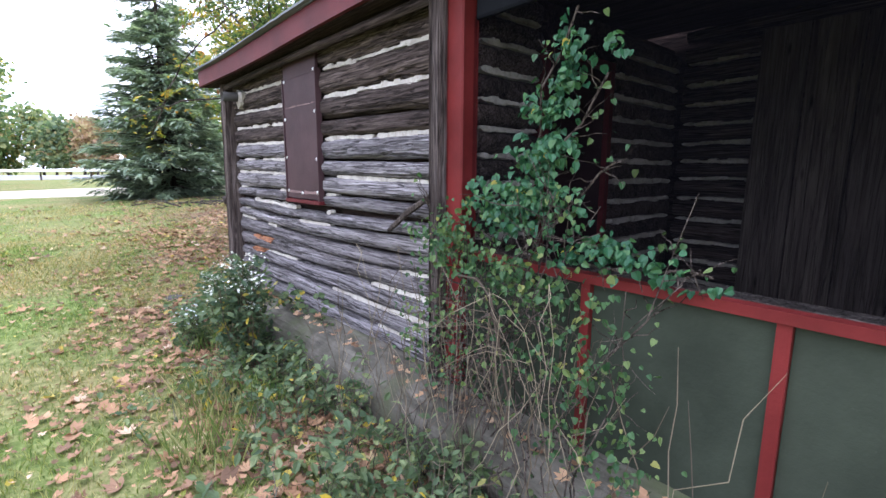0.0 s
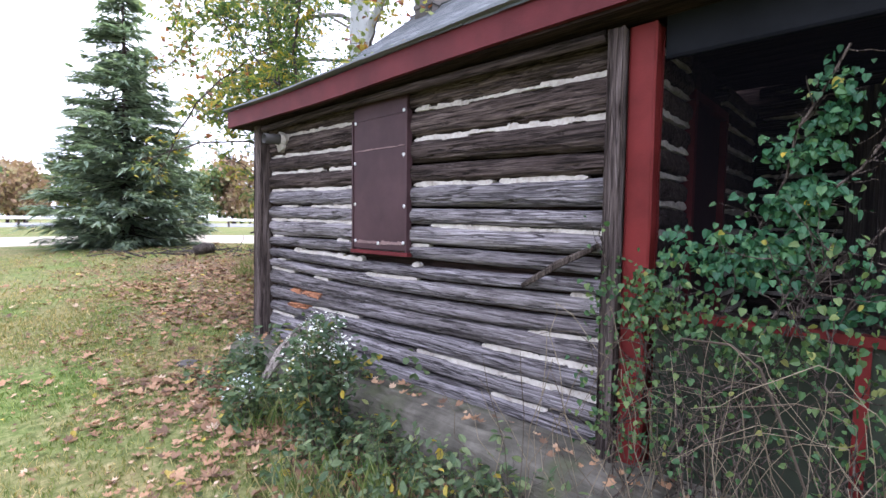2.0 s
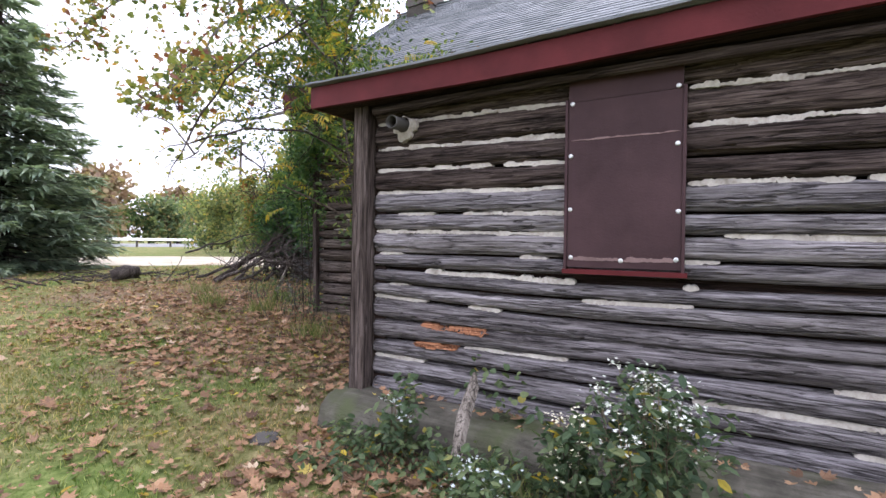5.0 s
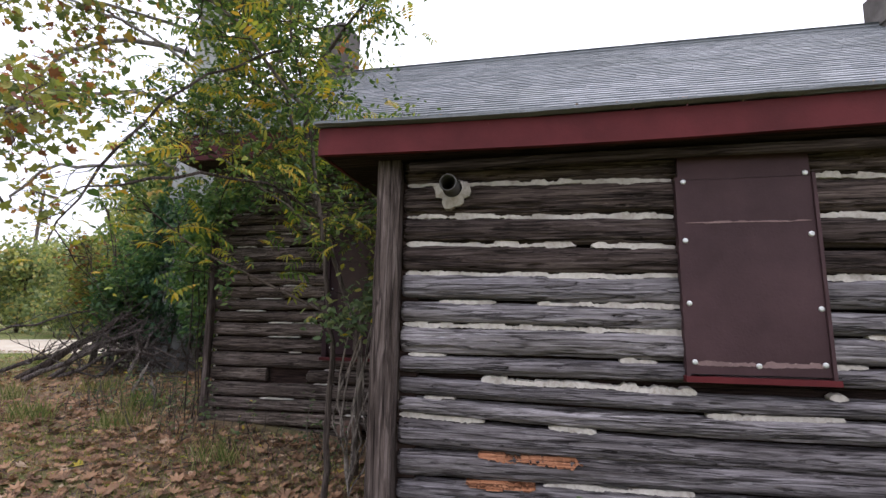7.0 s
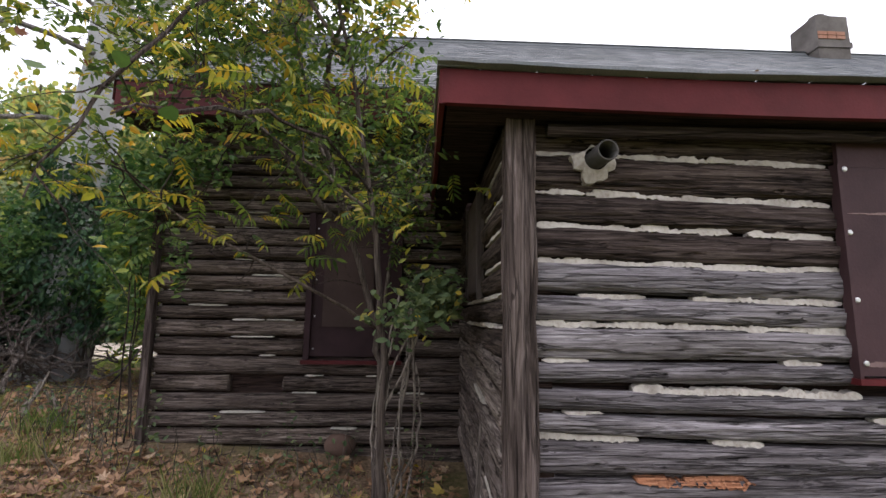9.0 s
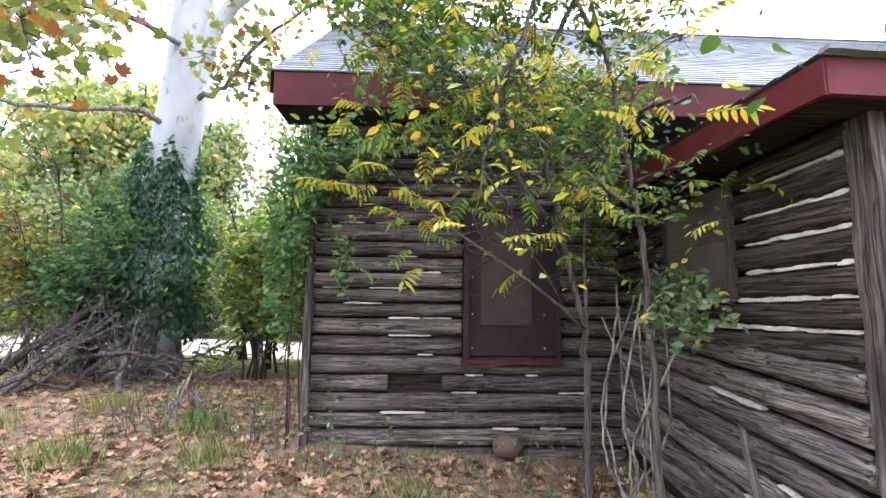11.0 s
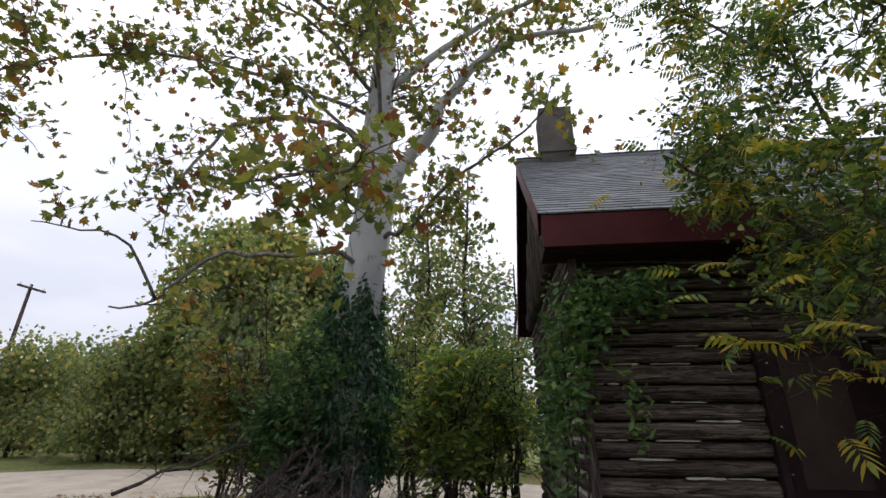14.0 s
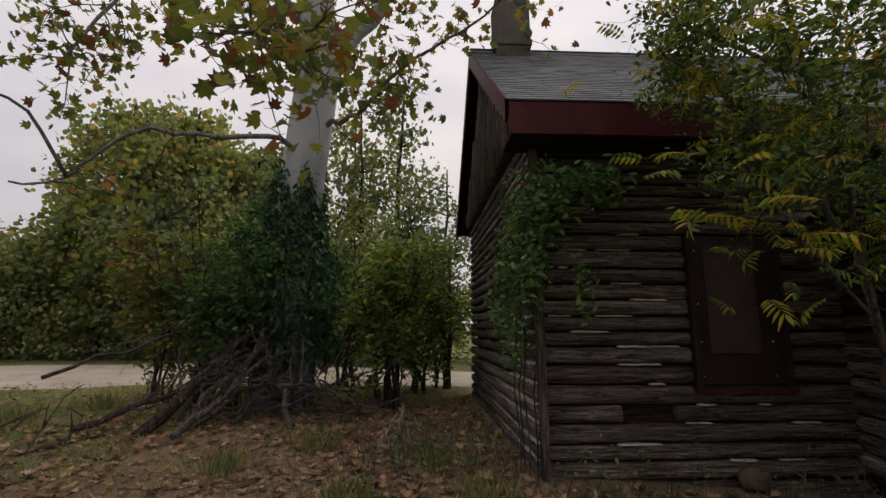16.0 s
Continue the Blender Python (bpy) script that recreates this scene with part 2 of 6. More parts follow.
def ground_mat():
    n = Nodes("lawn with leaf litter")
    v = n.coords((1, 1, 1), False)
    grass = n.ramp(n.noise(v, 9.0, 6, 0.7), [(0.3, (0.05, 0.06, 0.022)), (0.47, (0.125, 0.135, 0.052)), (0.66, (0.26, 0.23, 0.125))])
    grass = n.mix(1.0, grass, n.ramp(n.noise(v, 0.7, 3), [(0.36, (0.74, 0.96, 0.62)), (0.5, (0.95, 0.98, 0.86)), (0.62, (1.15, 1.02, 0.97))]), "MULTIPLY")
    litter = n.ramp(n.noise(v, 22.0, 6, 0.75), [(0.28, (0.07, 0.05, 0.034)), (0.5, (0.19, 0.135, 0.088)), (0.75, (0.4, 0.29, 0.2))])
    sep = n.add("ShaderNodeSeparateXYZ")
    n.link(v, sep.inputs[0])
    # litter lies thick beside the cabins and under the trees
    reach = n.add("ShaderNodeMapRange")
    for k, val in (("From Min", 0.5), ("From Max", 3.4), ("To Min", 0.16), ("To Max", 0.5)):
        reach.inputs[k].default_value = val
    n.link(sep.outputs[0], reach.inputs["Value"])
    # and thins out on the open grass towards the drive
    away, thin = n.add("ShaderNodeVectorMath"), n.add("ShaderNodeMapRange")
    away.operation = "DISTANCE"
    away.inputs[1].default_value = (5.5, 10.5, 0.0)
    for k, val in (("From Min", 5.0), ("From Max", 8.0), ("To Min", 1.0), ("To Max", 0.35)):
        thin.inputs[k].default_value = val
    n.link(v, away.inputs[0])
    n.link(away.outputs["Value"], thin.inputs["Value"])
    both = n.add("ShaderNodeMath")
    both.operation = "MULTIPLY"
    n.link(reach.outputs[0], both.inputs[0])
    n.link(thin.outputs[0], both.inputs[1])
    dry = n.noise(v, 0.55, 4)
    addn = n.add("ShaderNodeMath")
    n.link(both.outputs[0], addn.inputs[0])
    n.link(dry, addn.inputs[1])
    mask = n.ramp(addn.outputs[0], [(0.78, (0, 0, 0)), (1.0, (1, 1, 1))])
    col = n.mix(mask, grass, litter)
    return n.done(col, 0.95, n.noise(v, 60, 5), 0.8, 0.03, spec=0.1)


def gravel_mat(name, a, b, c):
    n = Nodes(name)
    v = n.coords((1, 1, 1), False)
    col = n.ramp(n.noise(v, 0.9, 8, 0.75), [(0.3, a), (0.5, b), (0.7, c)])
    return n.done(col, 0.95, n.noise(v, 45, 4), 0.5, 0.02, spec=0.1)


M["mortar"], M["concrete"], M["shingle"], M["ground"] = mortar(), concrete(), shingle(), ground_mat()
M["gravel"] = gravel_mat("pale gravel drive", (0.29, 0.245, 0.19), (0.39, 0.345, 0.28), (0.47, 0.43, 0.36))
M["asphalt"] = gravel_mat("worn asphalt highway", (0.16, 0.16, 0.165), (0.2, 0.2, 0.205), (0.25, 0.25, 0.25))
M["stone"] = gravel_mat("brown field stone", (0.07, 0.045, 0.036), (0.115, 0.075, 0.06), (0.16, 0.11, 0.09))
M["chimney"] = gravel_mat("sooty stucco chimney", (0.06, 0.054, 0.05), (0.105, 0.096, 0.09), (0.16, 0.147, 0.137))
M["soot"] = gravel_mat("sooty clay pipe", (0.05, 0.048, 0.046), (0.09, 0.086, 0.082), (0.14, 0.135, 0.13))
M["brick"] = gravel_mat("orange chimney brick", (0.24, 0.115, 0.07), (0.3, 0.15, 0.1), (0.34, 0.2, 0.15))


def leaf_mat(name, stops, through=0.45, rough=0.55, patchy=False):
    n = Nodes(name)
    tone = n.ramp(n.island(), stops)
    v = n.coords((1, 1, 1), False)
    tone = n.mix(0.5, tone, n.ramp(n.noise(v, 40, 3), [(0.3, (0.7, 0.7, 0.7)), (0.7, (1.2, 1.2, 1.2))]), "MULTIPLY")
    if patchy:
        tone = n.mix(1.0, tone, n.ramp(n.noise(v, 0.7, 3), [(0.36, (0.74, 0.96, 0.62)), (0.5, (0.95, 0.98, 0.86)), (0.62, (1.15, 1.02, 0.97))]), "MULTIPLY")
    plant = n.ramp(n.object_random(), [(0.0, (0.68, 0.74, 0.8)), (0.5, (0.95, 0.97, 0.95)), (1.0, (1.3, 1.2, 0.95))])
    tone = n.mix(1.0, tone, plant, "MULTIPLY")
    mat = n.done(tone, rough, spec=0.3)
    tr = n.add("ShaderNodeBsdfTranslucent")
    warm = n.mix(1.0, tone, (1.25, 1.32, 0.8), "MULTIPLY")
    n.link(warm, tr.inputs["Color"])
    mixer = n.add("ShaderNodeMixShader")
    mixer.inputs[0].default_value = through
    n.link(n.bsdf.outputs[0], mixer.inputs[1])
    n.link(tr.outputs[0], mixer.inputs[2])
    out = [x for x in n.t.nodes if x.type == "OUTPUT_MATERIAL"][0]
    n.link(mixer.outputs[0], out.inputs["Surface"])
    return mat


YEL = (0.50, 0.36, 0.035)
M["leaf_vine"] = leaf_mat("porch vine leaves", [(0, (0.014, 0.06, 0.036)), (0.6, (0.03, 0.1, 0.055)), (0.985, (0.06, 0.14, 0.06)), (0.998, YEL)], 0.25, 0.45)
M["leaf_runner"] = leaf_mat("small runner leaves", [(0, (0.02, 0.06, 0.026)), (0.55, (0.048, 0.105, 0.042)), (0.97, (0.11, 0.16, 0.06)), (1, (0.2, 0.2, 0.06))], 0.3, 0.5)
M["leaf_weed"] = leaf_mat("weed leaves", [(0, (0.05, 0.085, 0.042)), (0.6, (0.105, 0.15, 0.072)), (0.95, (0.19, 0.23, 0.11)), (0.995, YEL)], 0.4)
M["leaf_syc"] = leaf_mat("sycamore leaves", [(0, (0.06, 0.09, 0.03)), (0.45, (0.15, 0.18, 0.055)), (0.76, (0.25, 0.24, 0.07)), (0.84, (0.3, 0.17, 0.04)), (0.9, (0.18, 0.07, 0.035)), (1, (0.12, 0.05, 0.035))], 0.4)
M["leaf_locust"] = leaf_mat("yellowing locust leaves", [(0, (0.06, 0.11, 0.03)), (0.5, (0.145, 0.21, 0.05)), (0.84, (0.25, 0.3, 0.06)), (0.93, (0.52, 0.42, 0.04)), (1, (0.55, 0.34, 0.03))], 0.5)
M["leaf_green"] = leaf_mat("green sapling leaves", [(0, (0.035, 0.072, 0.022)), (0.55, (0.09, 0.145, 0.042)), (0.9, (0.18, 0.23, 0.055)), (1, (0.42, 0.36, 0.05))], 0.35)
M["leaf_yellow"] = leaf_mat("bright yellow leaves", [(0, (0.16, 0.22, 0.045)), (0.4, (0.32, 0.3, 0.042)), (0.75, (0.43, 0.32, 0.037)), (1, (0.43, 0.23, 0.03))], 0.4)
M["leaf_shrub"] = leaf_mat("shrub leaves", [(0, (0.045, 0.095, 0.035)), (0.5, (0.115, 0.185, 0.06)), (0.9, (0.24, 0.3, 0.09)), (1, (0.5, 0.42, 0.08))], 0.5)
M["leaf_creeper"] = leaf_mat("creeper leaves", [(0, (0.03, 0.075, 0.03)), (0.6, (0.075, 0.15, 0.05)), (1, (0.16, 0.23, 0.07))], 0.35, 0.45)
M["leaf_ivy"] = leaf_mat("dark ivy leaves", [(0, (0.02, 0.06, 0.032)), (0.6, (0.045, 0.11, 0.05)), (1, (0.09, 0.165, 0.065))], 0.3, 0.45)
M["leaf_far"] = leaf_mat("far woodland leaves", [(0, (0.085, 0.135, 0.07)), (0.5, (0.165, 0.22, 0.105)), (0.85, (0.29, 0.3, 0.13)), (1, (0.42, 0.28, 0.13))], 0.55)
M["leaf_olive"] = leaf_mat("olive woodland leaves", [(0, (0.09, 0.13, 0.075)), (0.5, (0.175, 0.225, 0.12)), (0.85, (0.29, 0.31, 0.15)), (1, (0.4, 0.32, 0.15))], 0.5)
M["leaf_rust"] = leaf_mat("rusty woodland leaves", [(0, (0.19, 0.125, 0.09)), (0.5, (0.31, 0.2, 0.14)), (1, (0.3, 0.26, 0.14))], 0.4)
M["needle"] = leaf_mat("blue green spruce needles", [(0, (0.13, 0.175, 0.135)), (0.6, (0.25, 0.31, 0.235)), (1, (0.38, 0.43, 0.32))], 0.4, 0.7)
M["leaf_dead"] = leaf_mat("fallen sycamore leaves", [(0, (0.11, 0.062, 0.04)), (0.3, (0.22, 0.125, 0.076)), (0.65, (0.36, 0.2, 0.115)), (0.9, (0.41, 0.25, 0.15)), (0.975, (0.5, 0.37, 0.27)), (1, (0.5, 0.38, 0.05))], 0.15, 0.75)
M["grass"] = leaf_mat("grass blades", [(0, (0.09, 0.14, 0.04)), (0.4, (0.175, 0.21, 0.068)), (0.64, (0.29, 0.265, 0.125)), (1, (0.45, 0.39, 0.245))], 0.4, 0.7, True)
M["straw"] = leaf_mat("dry stalks", [(0, (0.05, 0.038, 0.03)), (0.5, (0.105, 0.082, 0.06)), (1, (0.22, 0.185, 0.14))], 0.1, 0.85)
M["petal"] = leaf_mat("white aster petals", [(0, (0.6, 0.62, 0.6)), (1, (0.8, 0.82, 0.8))], 0.2, 0.6)


def screen_mat():
    """Fine insect mesh, near black: most light goes through, the rest is held back to deepen the porch's shade."""
    n = Nodes("insect screen dimming the porch")
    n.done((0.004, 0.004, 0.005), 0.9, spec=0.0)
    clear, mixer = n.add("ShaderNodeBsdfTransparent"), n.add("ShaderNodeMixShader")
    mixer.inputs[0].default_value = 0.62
    out = [x for x in n.t.nodes if x.type == "OUTPUT_MATERIAL"][0]
    n.link(n.bsdf.outputs[0], mixer.inputs[1])
    n.link(clear.outputs[0], mixer.inputs[2])
    n.link(mixer.outputs[0], out.inputs["Surface"])
    return n.mat


M["screen"] = screen_mat()


def syc_bark():
    n = Nodes("mottled white sycamore bark")
    v = n.coords((1, 1, 0.6), False)
    base = n.ramp(n.noise(v, 1.1, 4), [(0.3, (0.27, 0.285, 0.30)), (0.7, (0.44, 0.45, 0.45))])
    flake = n.ramp(n.noise(v, 3.5, 5, 0.65, 0.5), [(0.60, (0, 0, 0)), (0.64, (1, 1, 1))])
    col = n.mix(flake, base, (0.24, 0.235, 0.2))
    return n.done(col, 0.8, n.noise(v, 14, 5), 0.5, 0.02, spec=0.15)


M["syc_bark"] = syc_bark()
M["syc_limb"] = wood("grey brown limb bark", "z", (0.1, 0.092, 0.084), (0.23, 0.22, 0.205), (0.38, 0.37, 0.35), 0.3)

# ---------------------------------------------------------------- building blocks
rng = np.random.default_rng(7)


class Geo:
    """Gathers vertices and faces for one mesh."""

    def __init__(self):
        self.v, self.f, self.n = [], [], 0

    def add(self, verts, faces):
        verts = np.asarray(verts, float)
        self.v.append(verts)
        self.f.extend([tuple(i + self.n for i in f) for f in faces])
        self.n += len(verts)

    def box(self, x0, y0, z0, x1, y1, z1):
        v = [(x, y, z) for x in (x0, x1) for y in (y0, y1) for z in (z0, z1)]
        self.add(v, [(0, 1, 3, 2), (4, 6, 7, 5), (0, 4, 5, 1), (2, 3, 7, 6), (0, 2, 6, 4), (1, 5, 7, 3)])

    def tube(self, pts, radii, sides=8, wob=0.0):
        pts = [Vector(p) for p in pts]
        n = len(pts)
        rings, side = [], None
        for i, p in enumerate(pts):
            d = (pts[min(i + 1, n - 1)] - pts[max(i - 1, 0)]).normalized()
            if side is None:
                side = d.orthogonal().normalized()
            side = (side - d * side.dot(d)).normalized()
            up = d.cross(side)
            r = radii[i] if hasattr(radii, "__len__") else radii
            for k in range(sides):
                a = 2 * math.pi * k / sides
                q = r * (1 + wob * noise.noise(Vector((p.x * 2.3 + k, p.y * 2.3, p.z * 2.3 + 3 * k))))
                rings.append(p + side * (q * math.cos(a)) + up * (q * math.sin(a)))
        faces = [(i * sides + k, i * sides + (k + 1) % sides, (i + 1) * sides + (k + 1) % sides, (i + 1) * sides + k)
                 for i in range(n - 1) for k in range(sides)]
        faces.append(tuple(range(sides - 1, -1, -1)))
        faces.append(tuple((n - 1) * sides + k for k in range(sides)))
        self.add(rings, faces)

    def scatter(self, tv, tf, pos, rot, size):
        """Copies of one small template shape at many places."""
        tv, pos = np.asarray(tv, float), np.asarray(pos, float)
        if not len(pos):
            return
        v = np.einsum("nij,kj->nki", rot, tv) * np.asarray(size, float).reshape(-1, 1, 1) + pos[:, None, :]
        k, m = len(tv), len(pos)
        base = self.n
        self.v.append(v.reshape(-1, 3))
        for f in tf:
            idx = np.asarray(f)[None, :] + (base + k * np.arange(m))[:, None]
            self.f.extend(map(tuple, idx.tolist()))
        self.n += k * m

    def mesh(self, name, mat, smooth=False):
        me = bpy.data.meshes.new(name)
        me.from_pydata(np.concatenate(self.v).tolist(), [], self.f)
        me.materials.append(mat)
        if smooth:
            me.polygons.foreach_set("use_smooth", [True] * len(me.polygons))
        me.update()
        return me


def thing(name, geo, mat, label, category, group="", kind="", smooth=False):
    return tagged(new(name, geo.mesh(name, mat, smooth)), label, category, group, kind)


def empty(name, label, category, group="", kind=""):
    return tagged(new(name), label, category, group, kind)


def part(name, geo, mat, parent, label="", smooth=False, kind=""):
    ob = new(name, geo.mesh(name, mat, smooth))
    ob.parent = parent
    return tagged(ob, label, kind=kind)


def turns(n, tilt=math.pi, rs=rng):
    """n random turns; tilt limits how far the blades lean off level."""
    a, b, c = rs.uniform(0, 2 * math.pi, n), rs.uniform(-tilt, tilt, n), rs.uniform(-tilt, tilt, n)
    ca, sa, cb, sb, cc, sc = np.cos(a), np.sin(a), np.cos(b), np.sin(b), np.cos(c), np.sin(c)
    z = np.zeros(n)
    o = np.ones(n)
    rz = np.stack([np.stack([ca, -sa, z], 1), np.stack([sa, ca, z], 1), np.stack([z, z, o], 1)], 1)
    ry = np.stack([np.stack([cb, z, sb], 1), np.stack([z, o, z], 1), np.stack([-sb, z, cb], 1)], 1)
    rx = np.stack([np.stack([o, z, z], 1), np.stack([z, cc, -sc], 1), np.stack([z, sc, cc], 1)], 1)
    return rz @ ry @ rx


def hang(out, spread, rs=rng):
    """Turns for leaves that face along the rows of out, more or less, with their tips hanging down."""
    out = np.asarray(out, float)
    n = len(out)
    z = out + rs.normal(0, spread, (n, 3))
    z /= np.linalg.norm(z, axis=1)[:, None]
    y = np.array((0.0, 0.0, -1.0)) + rs.normal(0, 0.45, (n, 3))
    y -= z * (y * z).sum(1)[:, None]
    y /= np.linalg.norm(y, axis=1)[:, None]
    return np.stack([np.cross(y, z), y, z], 2)


OVAL = ([(0, 0, 0), (0.24, 0.3, 0.05), (0.2, 0.68, 0.04), (0, 1, -0.06), (-0.2, 0.68, 0.04), (-0.24, 0.3, 0.05)], [(0, 1, 2, 3), (0, 3, 4, 5)])
ROUND = ([(0, 0, 0), (0.4, 0.12, 0.06), (0.48, 0.5, 0.06), (0.25, 0.86, 0.0), (0, 1, -0.08), (-0.25, 0.86, 0.0), (-0.48, 0.5, 0.06), (-0.4, 0.12, 0.06)],
         [(0, 1, 2, 3, 4), (0, 4, 5, 6, 7)])
LOBED = ([(0, 0, 0), (0.3, 0.02, 0.05), (0.55, 0.30, 0.10), (0.3, 0.42, 0.02), (0.42, 0.78, 0.08), (0.12, 0.66, 0.0), (0, 1, -0.08),
          (-0.12, 0.66, 0.0), (-0.42, 0.78, 0.08), (-0.3, 0.42, 0.02), (-0.55, 0.30, 0.10), (-0.3, 0.02, 0.05)],
         [(0, 1, 2, 3), (0, 3, 4, 5), (0, 5, 6, 7), (0, 7, 8, 9), (0, 9, 10, 11)])
CLUMP = ([(-0.5, -0.3, 0), (0.1, -0.5, 0.1), (0.5, 0, -0.05), (0.2, 0.5, 0.08), (-0.4, 0.35, -0.1)], [(0, 1, 2, 3, 4)])


def pinnate():
    """A compound leaf: six pairs of drooping leaflets on one stalk."""
    v, f = [], []

    def leaflet(base, tip, w):
        a, b = Vector(base), Vector(tip)
        d = (b - a).normalized()
        s = Vector((-d.y, d.x, 0)).normalized() * w
        k = len(v)
        sag = Vector((0, 0, -0.25 * w))
        v.extend([a, a.lerp(b, 0.3) + s, a.lerp(b, 0.65) + s * 0.85 + sag, b + sag * 4, a.lerp(b, 0.65) - s * 0.85 + sag, a.lerp(b, 0.3) - s])
        f.append(tuple(range(k, k + 6)))

    for i in range(6):
        y = 0.16 + 0.14 * i
        for s in (-1, 1):
            length = 0.27 * (1 - 0.25 * abs(i - 2.5) / 2.5)
            leaflet((0, y, -0.02 * i * i * 0.3), (s * length, y + 0.08, -0.05 - 0.015 * i * i), 0.05)
    leaflet((0, 0.95, -0.15), (0, 1.22, -0.3), 0.05)
    k = len(v)
    v.extend([(0.007, 0, 0), (-0.007, 0, 0), (0, 0.5, -0.03), (0, 0.97, -0.15)])
    f.append((k, k + 2, k + 3, k + 1))
    return [tuple(q) for q in v], f


PINNATE = pinnate()


def ground_z(x, y):
    north = 0.85 * (1 - math.exp(-max(0.0, y - 7) * 0.085))
    east = 0.035 * max(-6.0, min(6.0, x))
    fade = math.exp(-max(0.0, math.hypot(x - 5, y - 8) - 30) / 30)
    return -0.43 + north + east * fade + 0.03 * noise.noise(Vector((x * 0.4, y * 0.4, 0)))


# ---------------------------------------------------------------- ground, drive and highway
def sheet():
    g = Geo()
    xs = np.concatenate([np.linspace(-400, -12, 12), np.linspace(-10, 24, 86), np.linspace(27, 500, 14)])
    ys = np.concatenate([np.linspace(-400, -8, 12), np.linspace(-6, 28, 86), np.linspace(31, 600, 16)])
    v = [(x, y, ground_z(x, y)) for x in xs for y in ys]
    k = len(ys)
    g.add(v, [(i * k + j, (i + 1) * k + j, (i + 1) * k + j + 1, i * k + j + 1) for i in range(len(xs) - 1) for j in range(k - 1)])
    return g


thing("ground", sheet(), M["ground"], "worn lawn covered in brown fallen leaves", "ground", kind="structure", smooth=True)


def ribbon(name, near, far, mat, label, lift=0.03, steps=10):
    g = Geo()
    rows = []
    for (a, b), (c, d) in zip(zip(near, near[1:]), zip(far, far[1:])):
        for i in range(steps):
            t = i / steps
            rows.append((Vector(a).lerp(Vector(b), t), Vector(c).lerp(Vector(d), t)))
    v = []
    for p, q in rows:
        for j in range(7):
            r = p.lerp(q, j / 6)
            edge = 0.35 * noise.noise(Vector((r.x * 0.7, r.y * 0.7, 5))) if j in (0, 6) else 0
            v.append((r.x + edge, r.y + edge, ground_z(r.x, r.y) + (lift if j not in (0, 6) else -0.02)))
    n = len(rows)
    g.add(v, [(i * 7 + j, (i + 1) * 7 + j, (i + 1) * 7 + j + 1, i * 7 + j + 1) for i in range(n - 1) for j in range(6)])
    return thing(name, g, mat, label, "road", kind="structure", smooth=True)


ribbon("road", [(14.5, -30), (13.8, 4), (13.2, 11), (12.2, 17), (9.5, 21.5), (3, 25.5), (-12, 29), (-60, 34)],
       [(20, -30), (19, 4), (18.6, 12), (18.5, 20), (16, 27), (7, 33), (-10, 37), (-60, 43)], M["gravel"], "pale gravel drive behind the cabin", 0.05)
ribbon("highway", [(-150, 62), (-40, 62), (60, 66), (150, 90)], [(-150, 71), (-40, 71), (60, 75), (150, 99)], M["asphalt"], "grey two-lane highway beyond the lawn", 0.35)


def guardrail():
    base = empty("guardrail", "long galvanised steel guardrail along the highway", "guardrail")
    pts = [(-80 + 4 * i, 60.5 + (0 if -80 + 4 * i < -10 else (4 * i - 70) * 0.04)) for i in range(40)]
    g = Geo()
    prof = [(0, 0.45), (-0.06, 0.52), (0, 0.6), (-0.06, 0.68), (0, 0.75)]
    v = [(x, y + a, ground_z(x, y) + 0.3 + h) for x, y in pts for a, h in prof]
    k = len(prof)
    g.add(v, [(i * k + j, (i + 1) * k + j, (i + 1) * k + j + 1, i * k + j + 1) for i in range(len(pts) - 1) for j in range(k - 1)])
    part("rail", g, M["steel"], base)
    for x, y in pts:
        p = Geo()
        z = ground_z(x, y)
        p.box(x - 0.08, y + 0.02, z - 0.2, x + 0.08, y + 0.2, z + 1.08)
        part("post", p, M["post"], base)


guardrail()


def utility_pole(x, y, height):
    base = empty("utility_pole", "tall grey wooden utility pole with a crossarm", "utility pole")
    z = ground_z(x, y)
    g = Geo()
    g.tube([(x, y, z - 0.3), (x + 0.3, y, z + height)], [0.2, 0.13])
    part("pole", g, M["post"], base)
    g = Geo()
    g.box(x - 1.1, y - 0.3, z + height - 0.5, x + 1.6, y - 0.15, z + height - 0.32)
    arm = part("crossarm", g, M["post"], base)
    for dx in (-0.9, 0.0, 1.4):
        g = Geo()
        g.tube([(x + dx, y - 0.22, z + height - 0.34), (x + dx, y - 0.22, z + height - 0.1)], [0.06, 0.05], 6)
        part("insulator", g, M["steel"], arm)


utility_pole(35.5, 54, 13.3)

